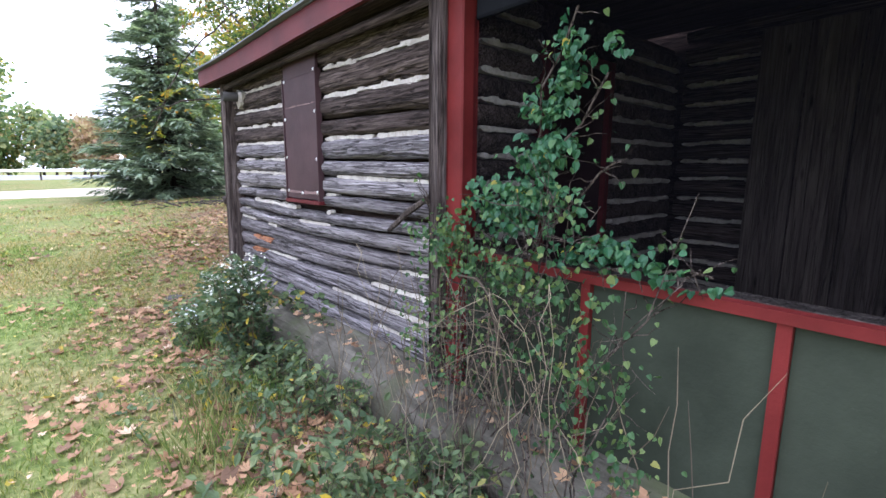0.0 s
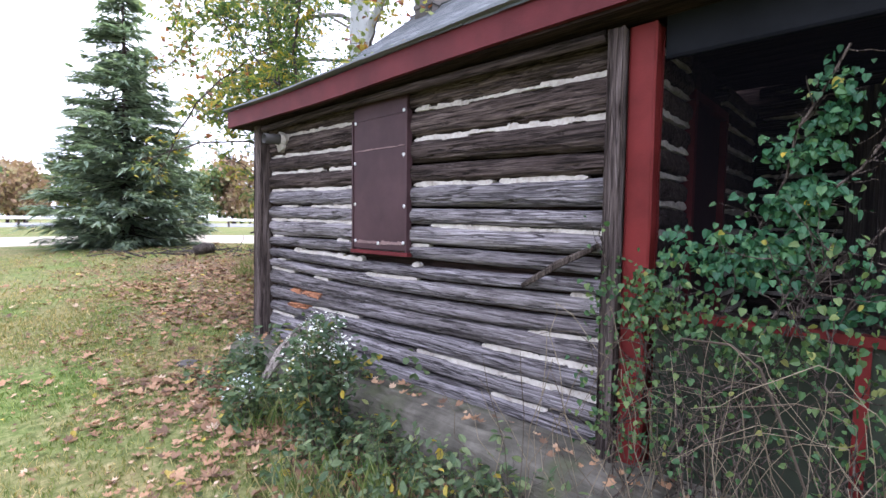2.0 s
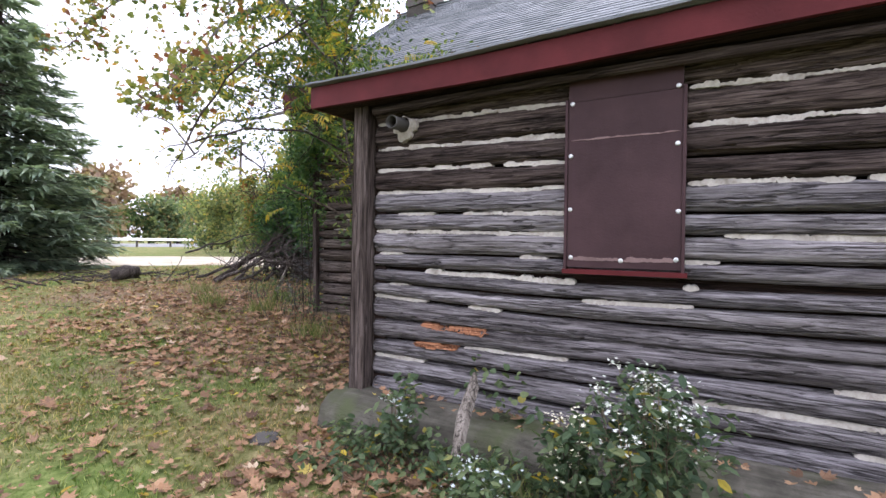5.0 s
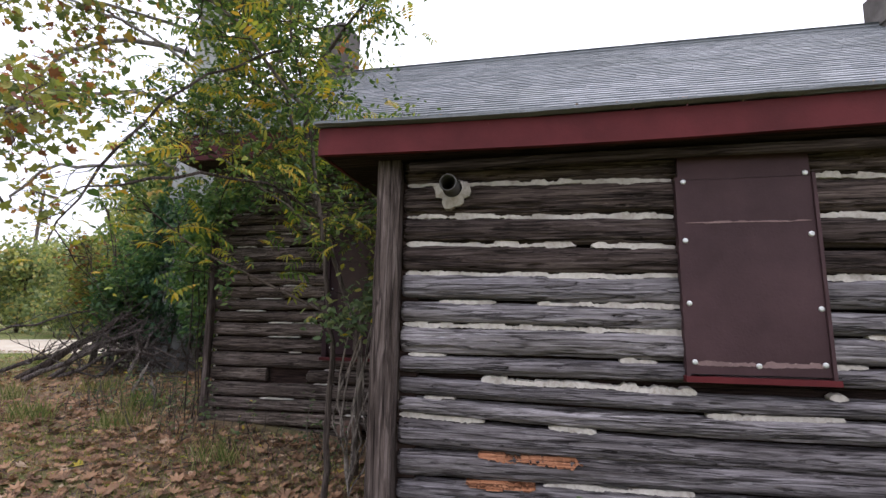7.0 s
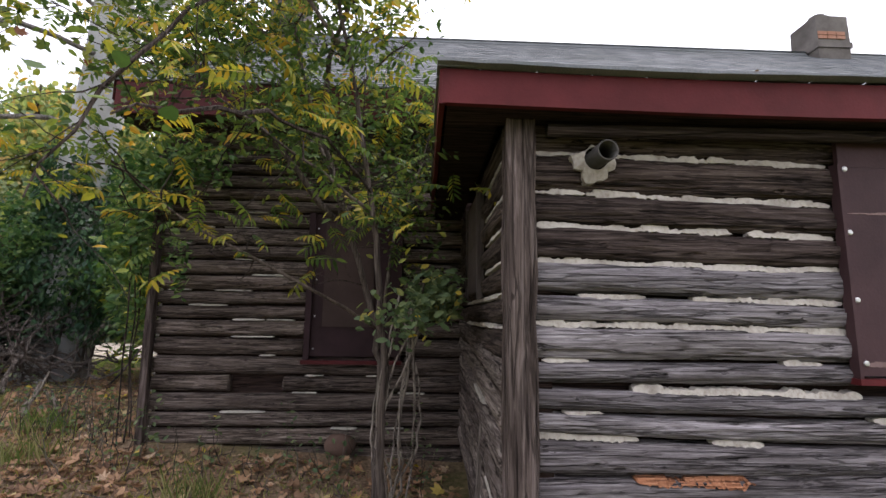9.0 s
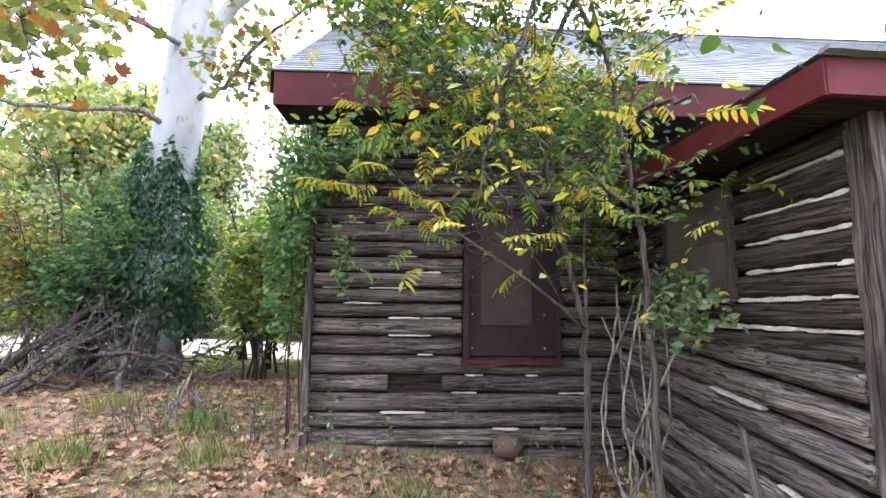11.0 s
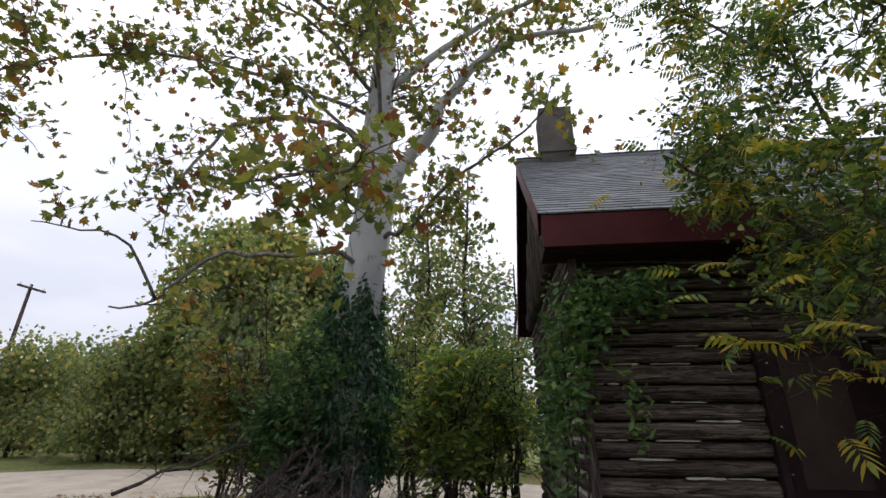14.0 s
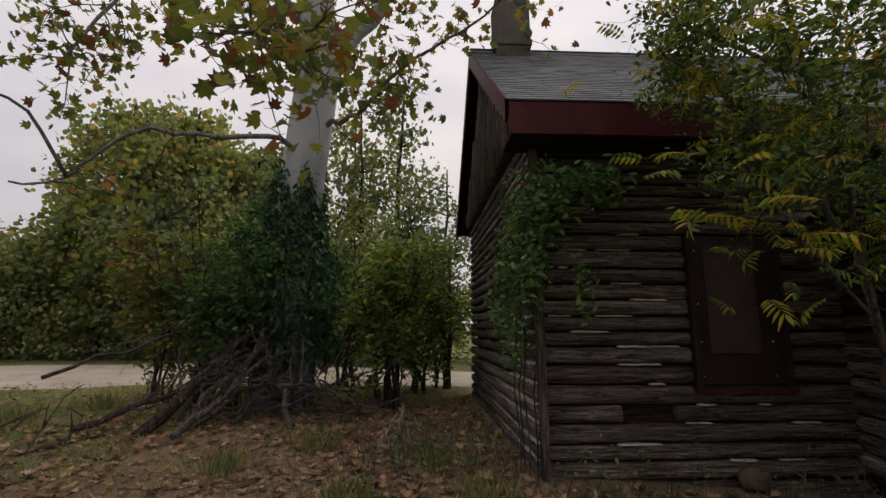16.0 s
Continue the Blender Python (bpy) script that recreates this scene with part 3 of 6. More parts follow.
# ---------------------------------------------------------------- log walls


def log_geo(p0, p1, h0, h1, depth, out, seed, sag=0.0, n=26, k=20):
    """One hewn log from p0 to p1 (centres of its ends), h0 and h1 its heights there; out: the wall's outward side."""
    p0, p1, out = Vector(p0), Vector(p1), Vector(out)
    length = (p1 - p0).length
    g = Geo()
    v = []
    # most of the ring's points lie on the weathered side
    front = int(k * 0.72)
    ring = [-math.pi * 0.5 + math.pi * (j + 0.5) / front for j in range(front)]
    ring += [math.pi * 0.5 + math.pi * (j + 0.5) / (k - front) for j in range(k - front)]
    for i in range(n):
        t = i / (n - 1)
        x = t * length
        c = p0.lerp(p1, t)
        c.z += sag * 4 * t * (1 - t)
        h = h0 + (h1 - h0) * t
        sway = 0.012 * noise.noise(Vector((x * 1.1, seed * 1.7, 0)))
        for j, a in enumerate(ring):
            ca, sa = math.cos(a), math.sin(a)
            u = math.copysign(abs(ca) ** 0.9, ca) * depth / 2
            w = math.copysign(abs(sa) ** 0.84, sa) * h / 2
            s = 1 + 0.11 * noise.noise(Vector((x * 1.5 + seed * 3.1, ca * 1.2, sa * 1.2 + seed))) + 0.07 * noise.noise(Vector((x * 5 + seed, ca * 3, sa * 3 + seed))) + 0.04 * noise.noise(Vector((x * 17 + seed, ca * 4, sa * 4)))
            if j < front:
                # long drying checks and splintered grain
                split = abs(noise.noise(Vector((x * 0.9 + seed * 7.3, a * 3.4, seed * 2.9))))
                fine = noise.noise(Vector((x * 2.6 + seed, a * 9.0, seed * 5.1)))
                s += 0.05 * fine - 0.2 * max(0.0, 1 - split / 0.055)
            if i in (0, n - 1):
                s *= 0.9
            v.append(c + out * (u * s + sway) + Vector((0, 0, w * s)))
    f = [(i * k + j, i * k + (j + 1) % k, (i + 1) * k + (j + 1) % k, (i + 1) * k + j) for i in range(n - 1) for j in range(k)]
    f += [tuple(range(k - 1, -1, -1)), tuple((n - 1) * k + j for j in range(k))]
    g.add(v, f)
    return g


def chink_geo(p0, p1, h, out, seed, lean=0.004):
    """A ragged strip of mortar between two logs."""
    p0, p1, out = Vector(p0), Vector(p1), Vector(out)
    length = (p1 - p0).length
    n = max(8, int(length / 0.014))
    g = Geo()
    v = []
    for i in range(n + 1):
        t = i / n
        c = p0.lerp(p1, t)
        a = 0.5 * h * (1 + 0.35 * noise.noise(Vector((t * length * 3, seed, 0))) + 0.5 * noise.cell(Vector((t * length * 11, seed, 3))) + 0.5 * noise.noise(Vector((t * length * 47, seed, 3))) - 0.25)
        b = 0.5 * h * (1 + 0.35 * noise.noise(Vector((t * length * 2, seed, 9))) + 0.45 * noise.cell(Vector((t * length * 8, seed, 12))) + 0.5 * noise.noise(Vector((t * length * 51, seed, 12))) - 0.25)
        for edge in (i, n - i):
            if edge < 3:
                k = (0.25, 0.6, 0.85)[edge] + 0.2 * noise.noise(Vector((seed * 3.3, edge * 4.1, i)))
                a, b = a * k, b * k
        d = 0.005 * noise.noise(Vector((t * length * 12, seed, 20)))
        v += [c - out * 0.05 + Vector((0, 0, a + 0.006)), c + out * (d - lean * 0.5) + Vector((0, 0, a)), c + out * (d + lean) + Vector((0, 0, -b)), c - out * 0.05 + Vector((0, 0, -b - 0.006))]
    g.add(v, [(i * 4 + j, i * 4 + j + 1, i * 4 + j + 5, i * 4 + j + 4) for i in range(n) for j in range(3)] + [(0, 3, 2, 1), (n * 4, n * 4 + 1, n * 4 + 2, n * 4 + 3)])
    return g


# the lean-to: front wall at x = 2.13, from y = 2.48 to 6.97
FX, Y0, Y1 = 2.13, 2.48, 6.97
JOINT_N = [2.78, 2.51, 2.27, 2.07, 1.85, 1.66, 1.49, 1.28, 1.14, 1.00, 0.87, 0.65, 0.46, 0.30, 0.10, -0.14]
JOINT_S = [2.72, 2.42, 2.16, 1.94, 1.78, 1.57, 1.42, 1.26, 1.13, 1.01, 0.85, 0.72, 0.53, 0.33, 0.16, 0.00]
# stretches of mortar still in place: joint, from y, to y, height
CHINKS = [(1, 6.95, 5.12, .045), (1, 4.30, 2.5, .05), (2, 6.95, 5.12, .06), (2, 4.30, 2.5, .055), (3, 6.95, 5.75, .05), (3, 5.65, 5.12, .05),
          (4, 6.95, 5.1, .05), (4, 4.3, 3.42, .05), (4, 3.36, 2.65, .05), (5, 6.7, 6.3, .04), (5, 6.02, 5.1, .045), (6, 6.96, 5.08, .05),
          (6, 4.08, 2.5, .06), (7, 6.92, 6.65, .03), (7, 5.5, 5.27, .045), (7, 4.33, 4.1, .04), (8, 6.4, 5.05, .05), (8, 4.32, 4.22, .04),
          (9, 6.8, 6.58, .03), (9, 5.0, 4.25, .05), (9, 2.75, 2.58, .05), (10, 6.97, 6.38, .05), (10, 5.96, 5.66, .05), (11, 3.08, 2.5, .07),
          (12, 3.5, 2.5, .075), (12, 6.0, 5.1, .04), (13, 6.96, 6.4, .05), (13, 4.25, 2.5, .075), (14, 3.4, 2.9, .04)]


def joint_z(j, y):
    t = (Y1 - y) / (Y1 - Y0)
    bow = -0.05 * math.sin(math.pi * t) * (1 if 8 <= j <= 11 else 0)
    return JOINT_N[j] * (1 - t) + JOINT_S[j] * t + bow


def backing(name, boxes, mat, label):
    g = Geo()
    for b in boxes:
        g.box(*b)
    return thing(name, g, mat, label, "wall", kind="structure")


# the near-black backing stands in for deep shade in the gaps between logs
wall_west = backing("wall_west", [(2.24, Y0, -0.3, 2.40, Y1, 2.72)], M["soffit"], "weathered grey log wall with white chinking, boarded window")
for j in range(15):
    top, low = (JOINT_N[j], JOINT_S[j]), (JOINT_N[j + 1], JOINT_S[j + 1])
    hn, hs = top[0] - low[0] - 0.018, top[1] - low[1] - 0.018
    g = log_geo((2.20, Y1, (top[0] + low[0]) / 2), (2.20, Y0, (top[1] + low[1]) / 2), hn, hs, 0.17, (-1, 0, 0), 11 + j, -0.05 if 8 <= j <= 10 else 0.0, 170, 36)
    # the top four logs carry the eave's shade in their colour
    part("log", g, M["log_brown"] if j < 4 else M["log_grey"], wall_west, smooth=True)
for i, (j, a, b, h) in enumerate(CHINKS):
    mid = (a + b) / 2
    g = chink_geo((FX + 0.025, a, joint_z(j, a) - 0.004), (FX + 0.025, b, joint_z(j, b) - 0.004), h, (-1, 0, 0), i)
    part("chinking", g, M["mortar"], wall_west)
for i, (j, a, b) in enumerate([(11, 6.42, 5.75), (12, 6.5, 6.05)]):
    g = chink_geo((FX + 0.01, a, joint_z(j, a)), (FX + 0.01, b, joint_z(j, b) - 0.01), 0.06, (-1, 0, 0), 50 + i, 0.03)
    part("split_wood", g, M["split"], wall_west, "orange freshly split wood")


def post_geo(x0, y0, x1, y1, z0, z1, lean=(0, 0), seed=1):
    g = Geo()
    n = 14
    v = []
    for i in range(n):
        t = i / (n - 1)
        z = z0 + (z1 - z0) * t
        for k, (x, y) in enumerate(((x0, y0), (x1, y0), (x1, y1), (x0, y1))):
            cx, cy = (x0 + x1) / 2, (y0 + y1) / 2
            for m in (0.82, 1.0):
                # a chamfer at each corner
                first = (m == 0.82) == (k % 2 == 0)
                px = cx + (x - cx) * (0.86 if first else 1.0)
                py = cy + (y - cy) * (1.0 if first else 0.86)
                w = 0.012 * noise.noise(Vector((z * 3, k + seed * 5, m)))
                v.append((px + lean[0] * t + w, py + lean[1] * t + w, z))
    f = [(i * 8 + j, i * 8 + (j + 1) % 8, (i + 1) * 8 + (j + 1) % 8, (i + 1) * 8 + j) for i in range(n - 1) for j in range(8)]
    f += [tuple(range(7, -1, -1)), tuple((n - 1) * 8 + j for j in range(8))]
    g.add(v, f)
    return g


thing("corner_post", post_geo(1.98, 6.99, 2.17, 7.16, -0.35, 2.66, (0.03, -0.02), 1), M["post"], "split weathered square post at the lean-to corner", "post")
thing("corner_post", post_geo(1.985, 2.372, 2.2, 2.475, -0.35, 2.62, (0, 0), 2), M["post"], "grey weathered post beside the porch", "post")
thing("porch_post", post_geo(2.045, 2.21, 2.19, 2.366, -0.35, 2.62, (0, 0), 3), M["red_bright"], "red painted porch post", "post")

# footing: a low rounded concrete ledge along the foot of the wall


def footing():
    g = Geo()
    n = 34
    prof = [(2.3, -0.6), (1.72, -0.6), (1.70, -0.22), (1.74, -0.06), (1.84, 0.02), (2.02, 0.05), (2.3, 0.04)]
    v = []
    for i in range(n):
        y = 7.28 - (7.28 - 0.1) * i / (n - 1)
        rise = 0.06 * (7.28 - y) / 4.5
        for x, z in prof:
            v.append((x + 0.03 * noise.noise(Vector((y * 2, x, z))), y, z - 0.08 + min(rise, 0.1) + 0.025 * noise.noise(Vector((y * 1.5, x * 3, 4)))))
    k = len(prof)
    g.add(v, [(i * k + j, i * k + j + 1, (i + 1) * k + j + 1, (i + 1) * k + j) for i in range(n - 1) for j in range(k - 1)] + [tuple(range(k)), tuple((n - 1) * k + j for j in reversed(range(k)))])
    thing("footing", g, M["concrete"], "mossy grey concrete footing along the log wall", "footing", kind="structure", smooth=True)


footing()


def shutter(y0, y1, z0, z1):
    base = empty("window_shutter", "brown-red plywood board screwed over the window", "shutter")
    x = 2.085
    g = Geo()
    g.box(x, y0, z0 + 0.02, x + 0.03, y1, z1)
    board = part("board", g, M["shutter"], base)
    g = Geo()
    g.box(x + 0.004, y0, z1 + 0.004, x + 0.034, y1, z1 + 0.23)
    part("upper_board", g, M["shutter"], base)
    for k, (dz, h) in enumerate(((z0 + 0.085, 0.035), (z1 - 0.285, 0.016))):
        g = chink_geo((x - 0.0015, y1 - 0.02, dz), (x - 0.0015, y0 + 0.02, dz), h, (-1, 0, 0), 70 + k, 0.002)
        part("seam", g, M["seam"], board)
    for y in (y0 - 0.022, y1 + 0.002):
        g = Geo()
        g.box(x - 0.012, y, z0 - 0.01, x + 0.05, y + 0.02, z1 + 0.02)
        part("edge_strip", g, M["shutter"], base)
    g = Geo()
    g.box(x - 0.02, y0 - 0.04, z0 - 0.03, x + 0.05, y1 + 0.03, z0 + 0.005)
    part("sill", g, M["red"], base)
    for y, z in ((y1 - 0.03, z1 - 0.01), (y0 + 0.03, z1 + 0.02), (y1 - 0.02, z1 - 0.40), (y0 + 0.03, z1 - 0.37), (y1 - 0.02, z0 + 0.45), (y0 + 0.02, z0 + 0.42), (y1 - 0.03, z0 + 0.09), (y0 + 0.03, z0 + 0.09), ((y0 + y1) / 2, z0 + 0.075)):
        g = Geo()
        g.tube([(x, y, z), (x - 0.006, y, z), (x - 0.009, y, z)], [0.017, 0.016, 0.010], 12)
        part("screw", g, M["steel"], board)


shutter(4.33, 5.10, 1.19, 2.44)


def vent_pipe():
    base = empty("stove_pipe_stub", "short grey pipe stub set in mortar under the eave", "pipe")
    g = Geo()
    ends = ((2.2, 0.058), (2.0, 0.058), (1.885, 0.06), (1.882, 0.057), (1.885, 0.052), (2.0, 0.05), (2.19, 0.05))
    ring = [(x, 6.6 + r * math.cos(a), 2.455 + 0.06 * (x - 2.2) + r * math.sin(a)) for x, r in ends for a in (2 * math.pi * q / 18 for q in range(18))]
    g.add(ring, [(i * 18 + q, i * 18 + (q + 1) % 18, (i + 1) * 18 + (q + 1) % 18, (i + 1) * 18 + q) for i in range(6) for q in range(18)])
    g.add([(2.185, 6.6 + 0.05 * math.cos(2 * math.pi * q / 18), 2.455 + 0.05 * math.sin(2 * math.pi * q / 18)) for q in range(18)], [tuple(range(18))])
    part("pipe", g, M["soot"], base, "grey pipe, sooty inside", smooth=True)
    g = Geo()
    n = 22
    ring = []
    for i in range(n):
        a = 2 * math.pi * i / n
        r = 0.1 * (1 + 0.55 * noise.noise(Vector((math.cos(a) * 1.7, math.sin(a) * 1.7, 3)))) * (1.35 if abs(math.cos(a)) > 0.85 else 1)
        ring += [(2.09, 6.6 + r * math.cos(a), 2.43 + r * math.sin(a)), (2.065, 6.6 + 0.07 * math.cos(a), 2.45 + 0.07 * math.sin(a)), (2.2, 6.6 + r * math.cos(a), 2.43 + r * math.sin(a))]
    g.add(ring, [(3 * i + a, 3 * ((i + 1) % n) + a, 3 * ((i + 1) % n) + b, 3 * i + b) for i in range(n) for a, b in ((0, 1), (2, 0))])
    part("mortar_collar", g, M["mortar"], base)


vent_pipe()
g = Geo()
g.tube([(2.07, 2.52, 1.34), (2.06, 2.8, 1.2), (2.07, 3.08, 1.03)], [0.018, 0.026, 0.02], 6, 0.2)
thing("loose_stick", g, M["bark"], "dark stick wedged against the log wall", "stick")
g = Geo()
g.tube([(1.3, 7.5, ground_z(1.3, 7.5) - 0.03), (1.3, 7.5, ground_z(1.3, 7.5) + 0.02), (1.3, 7.5, ground_z(1.3, 7.5) + 0.035)], [0.12, 0.12, 0.09], 9, 0.35)
thing("flat_stone", g, M["chimney"], "flat grey stone lying among fallen leaves", "stone")

# ---------------------------------------------------------------- return wall of the lean-to (north side)
wall_north = backing("wall_north", [(2.17, 6.86, -0.3, 5.48, 7.02, 2.75)], M["soffit"], "dark grey log wall with leaning lower logs")
zn = [2.7, 2.5, 2.27, 2.07, 1.86, 1.66, 1.46, 1.23]
for j in range(7):
    g = log_geo((2.18, 7.06, (zn[j] + zn[j + 1]) / 2), (5.42, 7.06, (zn[j] + zn[j + 1]) / 2 - 0.03), zn[j] - zn[j + 1] - 0.03, zn[j] - zn[j + 1] - 0.03, 0.17, (0, 1, 0), 40 + j, n=60, k=24)
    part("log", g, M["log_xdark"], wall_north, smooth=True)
    if j:
        g = chink_geo((2.2, 7.12, zn[j] - 0.005), (3.1 if j < 5 else 4.6, 7.12, zn[j] - 0.01), 0.03, (0, 1, 0), 80 + j)
        part("chinking", g, M["mortar"], wall_north)
for j in range(7):
    zw, ze = 1.40 - 0.235 * j, 1.40 - 0.215 * j
    g = log_geo((2.2, 7.08, zw - 0.24), (5.42, 7.06, ze + 0.02), 0.2, 0.2, 0.18, (0, 1, 0), 60 + j, n=80, k=28)
    part("log", g, M["log_x"], wall_north, smooth=True)
    if j in (2, 4, 5):
        a = 2.3 + 0.35 * ((j * 5) % 4)
        t0, t1 = (a - 2.2) / 3, (a + 0.55 - 2.2) / 3
        s0, s1 = zw - 0.12, ze + 0.13
        g = chink_geo((a, 7.15, s0 + (s1 - s0) * t0), (a + 0.6, 7.15, s0 + (s1 - s0) * t1), 0.032, (0, 1, 0), 90 + j)
        part("chinking", g, M["mortar"], wall_north)


def north_shutter():
    base = empty("window_shutter", "faded brown board over the side window", "shutter")
    for z0, z1 in ((1.72, 2.13), (2.136, 2.56)):
        g = Geo()
        g.box(3.24, 7.13, z0, 4.12, 7.16, z1)
        part("board", g, M["shutter_grey"], base)
    for x in (3.19, 4.124):
        g = Geo()
        g.box(x, 7.12, 1.66, x + 0.045, 7.18, 2.6)
        part("edge_strip", g, M["plank"], base)


north_shutter()
g = Geo()
g.box(2.9, 7.2, -0.2, 2.96, 7.23, 0.9)
leaning = thing("loose_board", g, M["deadwood"], "loose grey board leaning on the log wall", "board")
leaning.matrix_world = Matrix.Translation((2.9, 7.2, 0)) @ Matrix.Rotation(radians(24), 4, "Y") @ Matrix.Rotation(radians(6), 4, "X") @ Matrix.Translation((-2.9, -7.2, 0))

# ---------------------------------------------------------------- lean-to roof


def shingle_slab(name, corner, along, up, courses, pitch_len, lap, label, seed):
    """Overlapping courses of single shingle tabs on a slope."""
    corner, along, up = Vector(corner), Vector(along), Vector(up).normalized()
    length, a = along.length, along.normalized()
    nrm = a.cross(up)
    if nrm.z < 0:
        nrm = -nrm
    rs = random.Random(seed)
    g = Geo()
    for c in range(courses):
        s = -rs.uniform(0, 0.3)
        while s < length:
            w = 0.32
            s0, s1 = max(0, s + 0.004), min(length, s + w - 0.004)
            if s1 > s0:
                dz, dn = rs.uniform(-0.006, 0.006), rs.uniform(0.0, 0.004)
                lo, hi = corner + up * (c * lap + dz), corner + up * min(c * lap + pitch_len, courses * lap)
                q = [lo + a * s0 + nrm * (0.02 + dn), lo + a * s1 + nrm * (0.02 + dn), hi + a * s1 + nrm * 0.002, hi + a * s0 + nrm * 0.002,
                     lo + a * s0 + nrm * 0.004, lo + a * s1 + nrm * 0.004]
                g.add(q, [(0, 1, 2, 3), (0, 4, 5, 1)])
            s += w
    return g


ROOF_W = empty("roof_lean_to", "low grey shingled roof with red fascia", "roof", kind="structure")
g = Geo()
v = [(1.88, 7.5, 2.80), (1.88, -1.9, 2.80), (5.3, -1.9, 2.96), (5.3, 7.5, 2.96), (1.88, 7.5, 2.86), (1.88, -1.9, 2.86), (5.3, -1.9, 3.02), (5.3, 7.5, 3.02)]
g.add(v, [(0, 1, 2, 3), (7, 6, 5, 4), (0, 4, 5, 1), (3, 2, 6, 7), (0, 3, 7, 4), (1, 5, 6, 2)])
part("deck", g, M["soffit"], ROOF_W)
part("shingles", shingle_slab("s", (1.83, -1.9, 2.862), (0, 9.45, 0), (3.4, 0, 0.16), 23, 0.3, 0.148, "", 4), M["shingle"], ROOF_W, kind="stuff")


def board_strip(p0, p1, z_of, h, thick, out, seed, n=24):
    """A slightly uneven painted board, its upper edge at z_of(t)."""
    p0, p1, out = Vector(p0), Vector(p1), Vector(out)
    g = Geo()
    v = []
    for i in range(n):
        t = i / (n - 1)
        c = p0.lerp(p1, t)
        w = 0.008 * noise.noise(Vector((t * 6, seed, 0)))
        z = z_of(t)
        for d, e in ((0, 0), (thick, -0.004), (thick, -h + 0.004 + w), (0, -h + w)):
            v.append((c.x + out.x * (d + w * 0.5), c.y + out.y * (d + w * 0.5), z + e))
    g.add(v, [(i * 4 + j, i * 4 + (j + 1) % 4, (i + 1) * 4 + (j + 1) % 4, (i + 1) * 4 + j) for i in range(n - 1) for j in range(4)] + [(3, 2, 1, 0), ((n - 1) * 4, (n - 1) * 4 + 1, (n - 1) * 4 + 2, (n - 1) * 4 + 3)])
    return g


part("fascia", board_strip((1.875, 7.52, 0), (1.875, -1.9, 0), lambda t: 2.865 - 0.02 * math.sin(t * 9), 0.205, 0.03, (-1, 0, 0), 3), M["red"], ROOF_W)
part("drip_edge", board_strip((1.85, 7.55, 0), (1.85, -1.9, 0), lambda t: 2.897 - 0.02 * math.sin(t * 9) + 0.006 * noise.noise(Vector((t * 60, 1, 0))), 0.026, 0.06, (-1, 0, 0), 17, 120), M["shingle"], ROOF_W, "frayed grey shingle edge")
part("rake_board", board_strip((1.85, 7.505, 0), (5.0, 7.505, 0), lambda t: 2.862 + 0.10 * t, 0.205, 0.03, (0, 1, 0), 5), M["red"], ROOF_W)
g = Geo()
g.box(1.88, -1.9, 2.665, 2.14, 7.49, 2.685)
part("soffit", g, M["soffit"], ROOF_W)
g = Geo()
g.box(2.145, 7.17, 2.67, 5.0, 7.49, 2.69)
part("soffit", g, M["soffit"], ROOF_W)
g = Geo()
g.tube([(2.03, 6.9, 2.6), (2.03, 5.0, 2.615), (2.03, 2.5, 2.60)], 0.04, 8, 0.1)
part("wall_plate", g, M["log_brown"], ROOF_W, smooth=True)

# ---------------------------------------------------------------- screened porch
porch = empty("porch_front", "screened porch front with red rails and dull green panels", "porch", kind="structure")
PY = [2.2, 1.27, 0.43, -0.45, -1.35]
for y in PY[1:]:
    g = Geo()
    g.box(2.045, y - 0.025, -0.05, 2.1, y + 0.025, 0.945)
    part("mullion", g, M["red_bright"], porch)
for a, b in zip(PY, PY[1:]):
    g = Geo()
    g.box(2.075, b + 0.028, -0.08, 2.095, a - 0.028, 0.94)
    part("panel", g, M["green_panel"], porch)
g = Geo()
g.box(2.03, -1.8, 0.948, 2.1, 2.195, 0.995)
part("rail", g, M["red_bright"], porch)
g = Geo()
g.box(2.103, -1.8, 0.955, 2.26, 2.195, 0.99)
part("ledge", g, M["deadwood"], porch, "bare grey window ledge")
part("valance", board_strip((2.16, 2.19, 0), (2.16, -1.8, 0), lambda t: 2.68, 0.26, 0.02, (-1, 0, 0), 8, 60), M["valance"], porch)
for y, w in ((-1.72, 0.1),):
    g = Geo()
    g.box(2.02, y - w, -0.3, 2.16, y + w, 2.66)
    part("post", g, M["red_bright"], porch)
# assumed screen, added to darken the porch interior behind it
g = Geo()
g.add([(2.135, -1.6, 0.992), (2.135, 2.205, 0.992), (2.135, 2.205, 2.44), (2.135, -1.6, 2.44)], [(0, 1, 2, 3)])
part("insect_screen", g, M["screen"], porch, "fine insect screen added to dim the porch")
thing("floor", (lambda q: (q.box(2.3, -1.85, -0.12, 5.2, 2.18, 0.02), q)[1])(Geo()), M["plank"], "dark worn porch floor boards", "floor", kind="structure")

wall_porch = backing("wall_porch_north", [(2.42, 2.34, -0.2, 5.2, 2.46, 2.76)], M["soffit"], "dark inner log wall with pale chinking and a boarded door")
for j in range(14):
    z = 2.62 - 0.185 * j
    for a, b in ((2.22, 2.86), (3.86, 5.15)):
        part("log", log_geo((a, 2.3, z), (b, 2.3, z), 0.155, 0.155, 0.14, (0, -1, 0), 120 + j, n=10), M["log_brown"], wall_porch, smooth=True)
        part("chinking", chink_geo((a + 0.02, 2.245, z - 0.092), (b - 0.02, 2.245, z - 0.092), 0.045, (0, -1, 0), 140 + j), M["mortar"], wall_porch)
door = empty("door", "dark boarded door with a red frame inside the porch", "door")
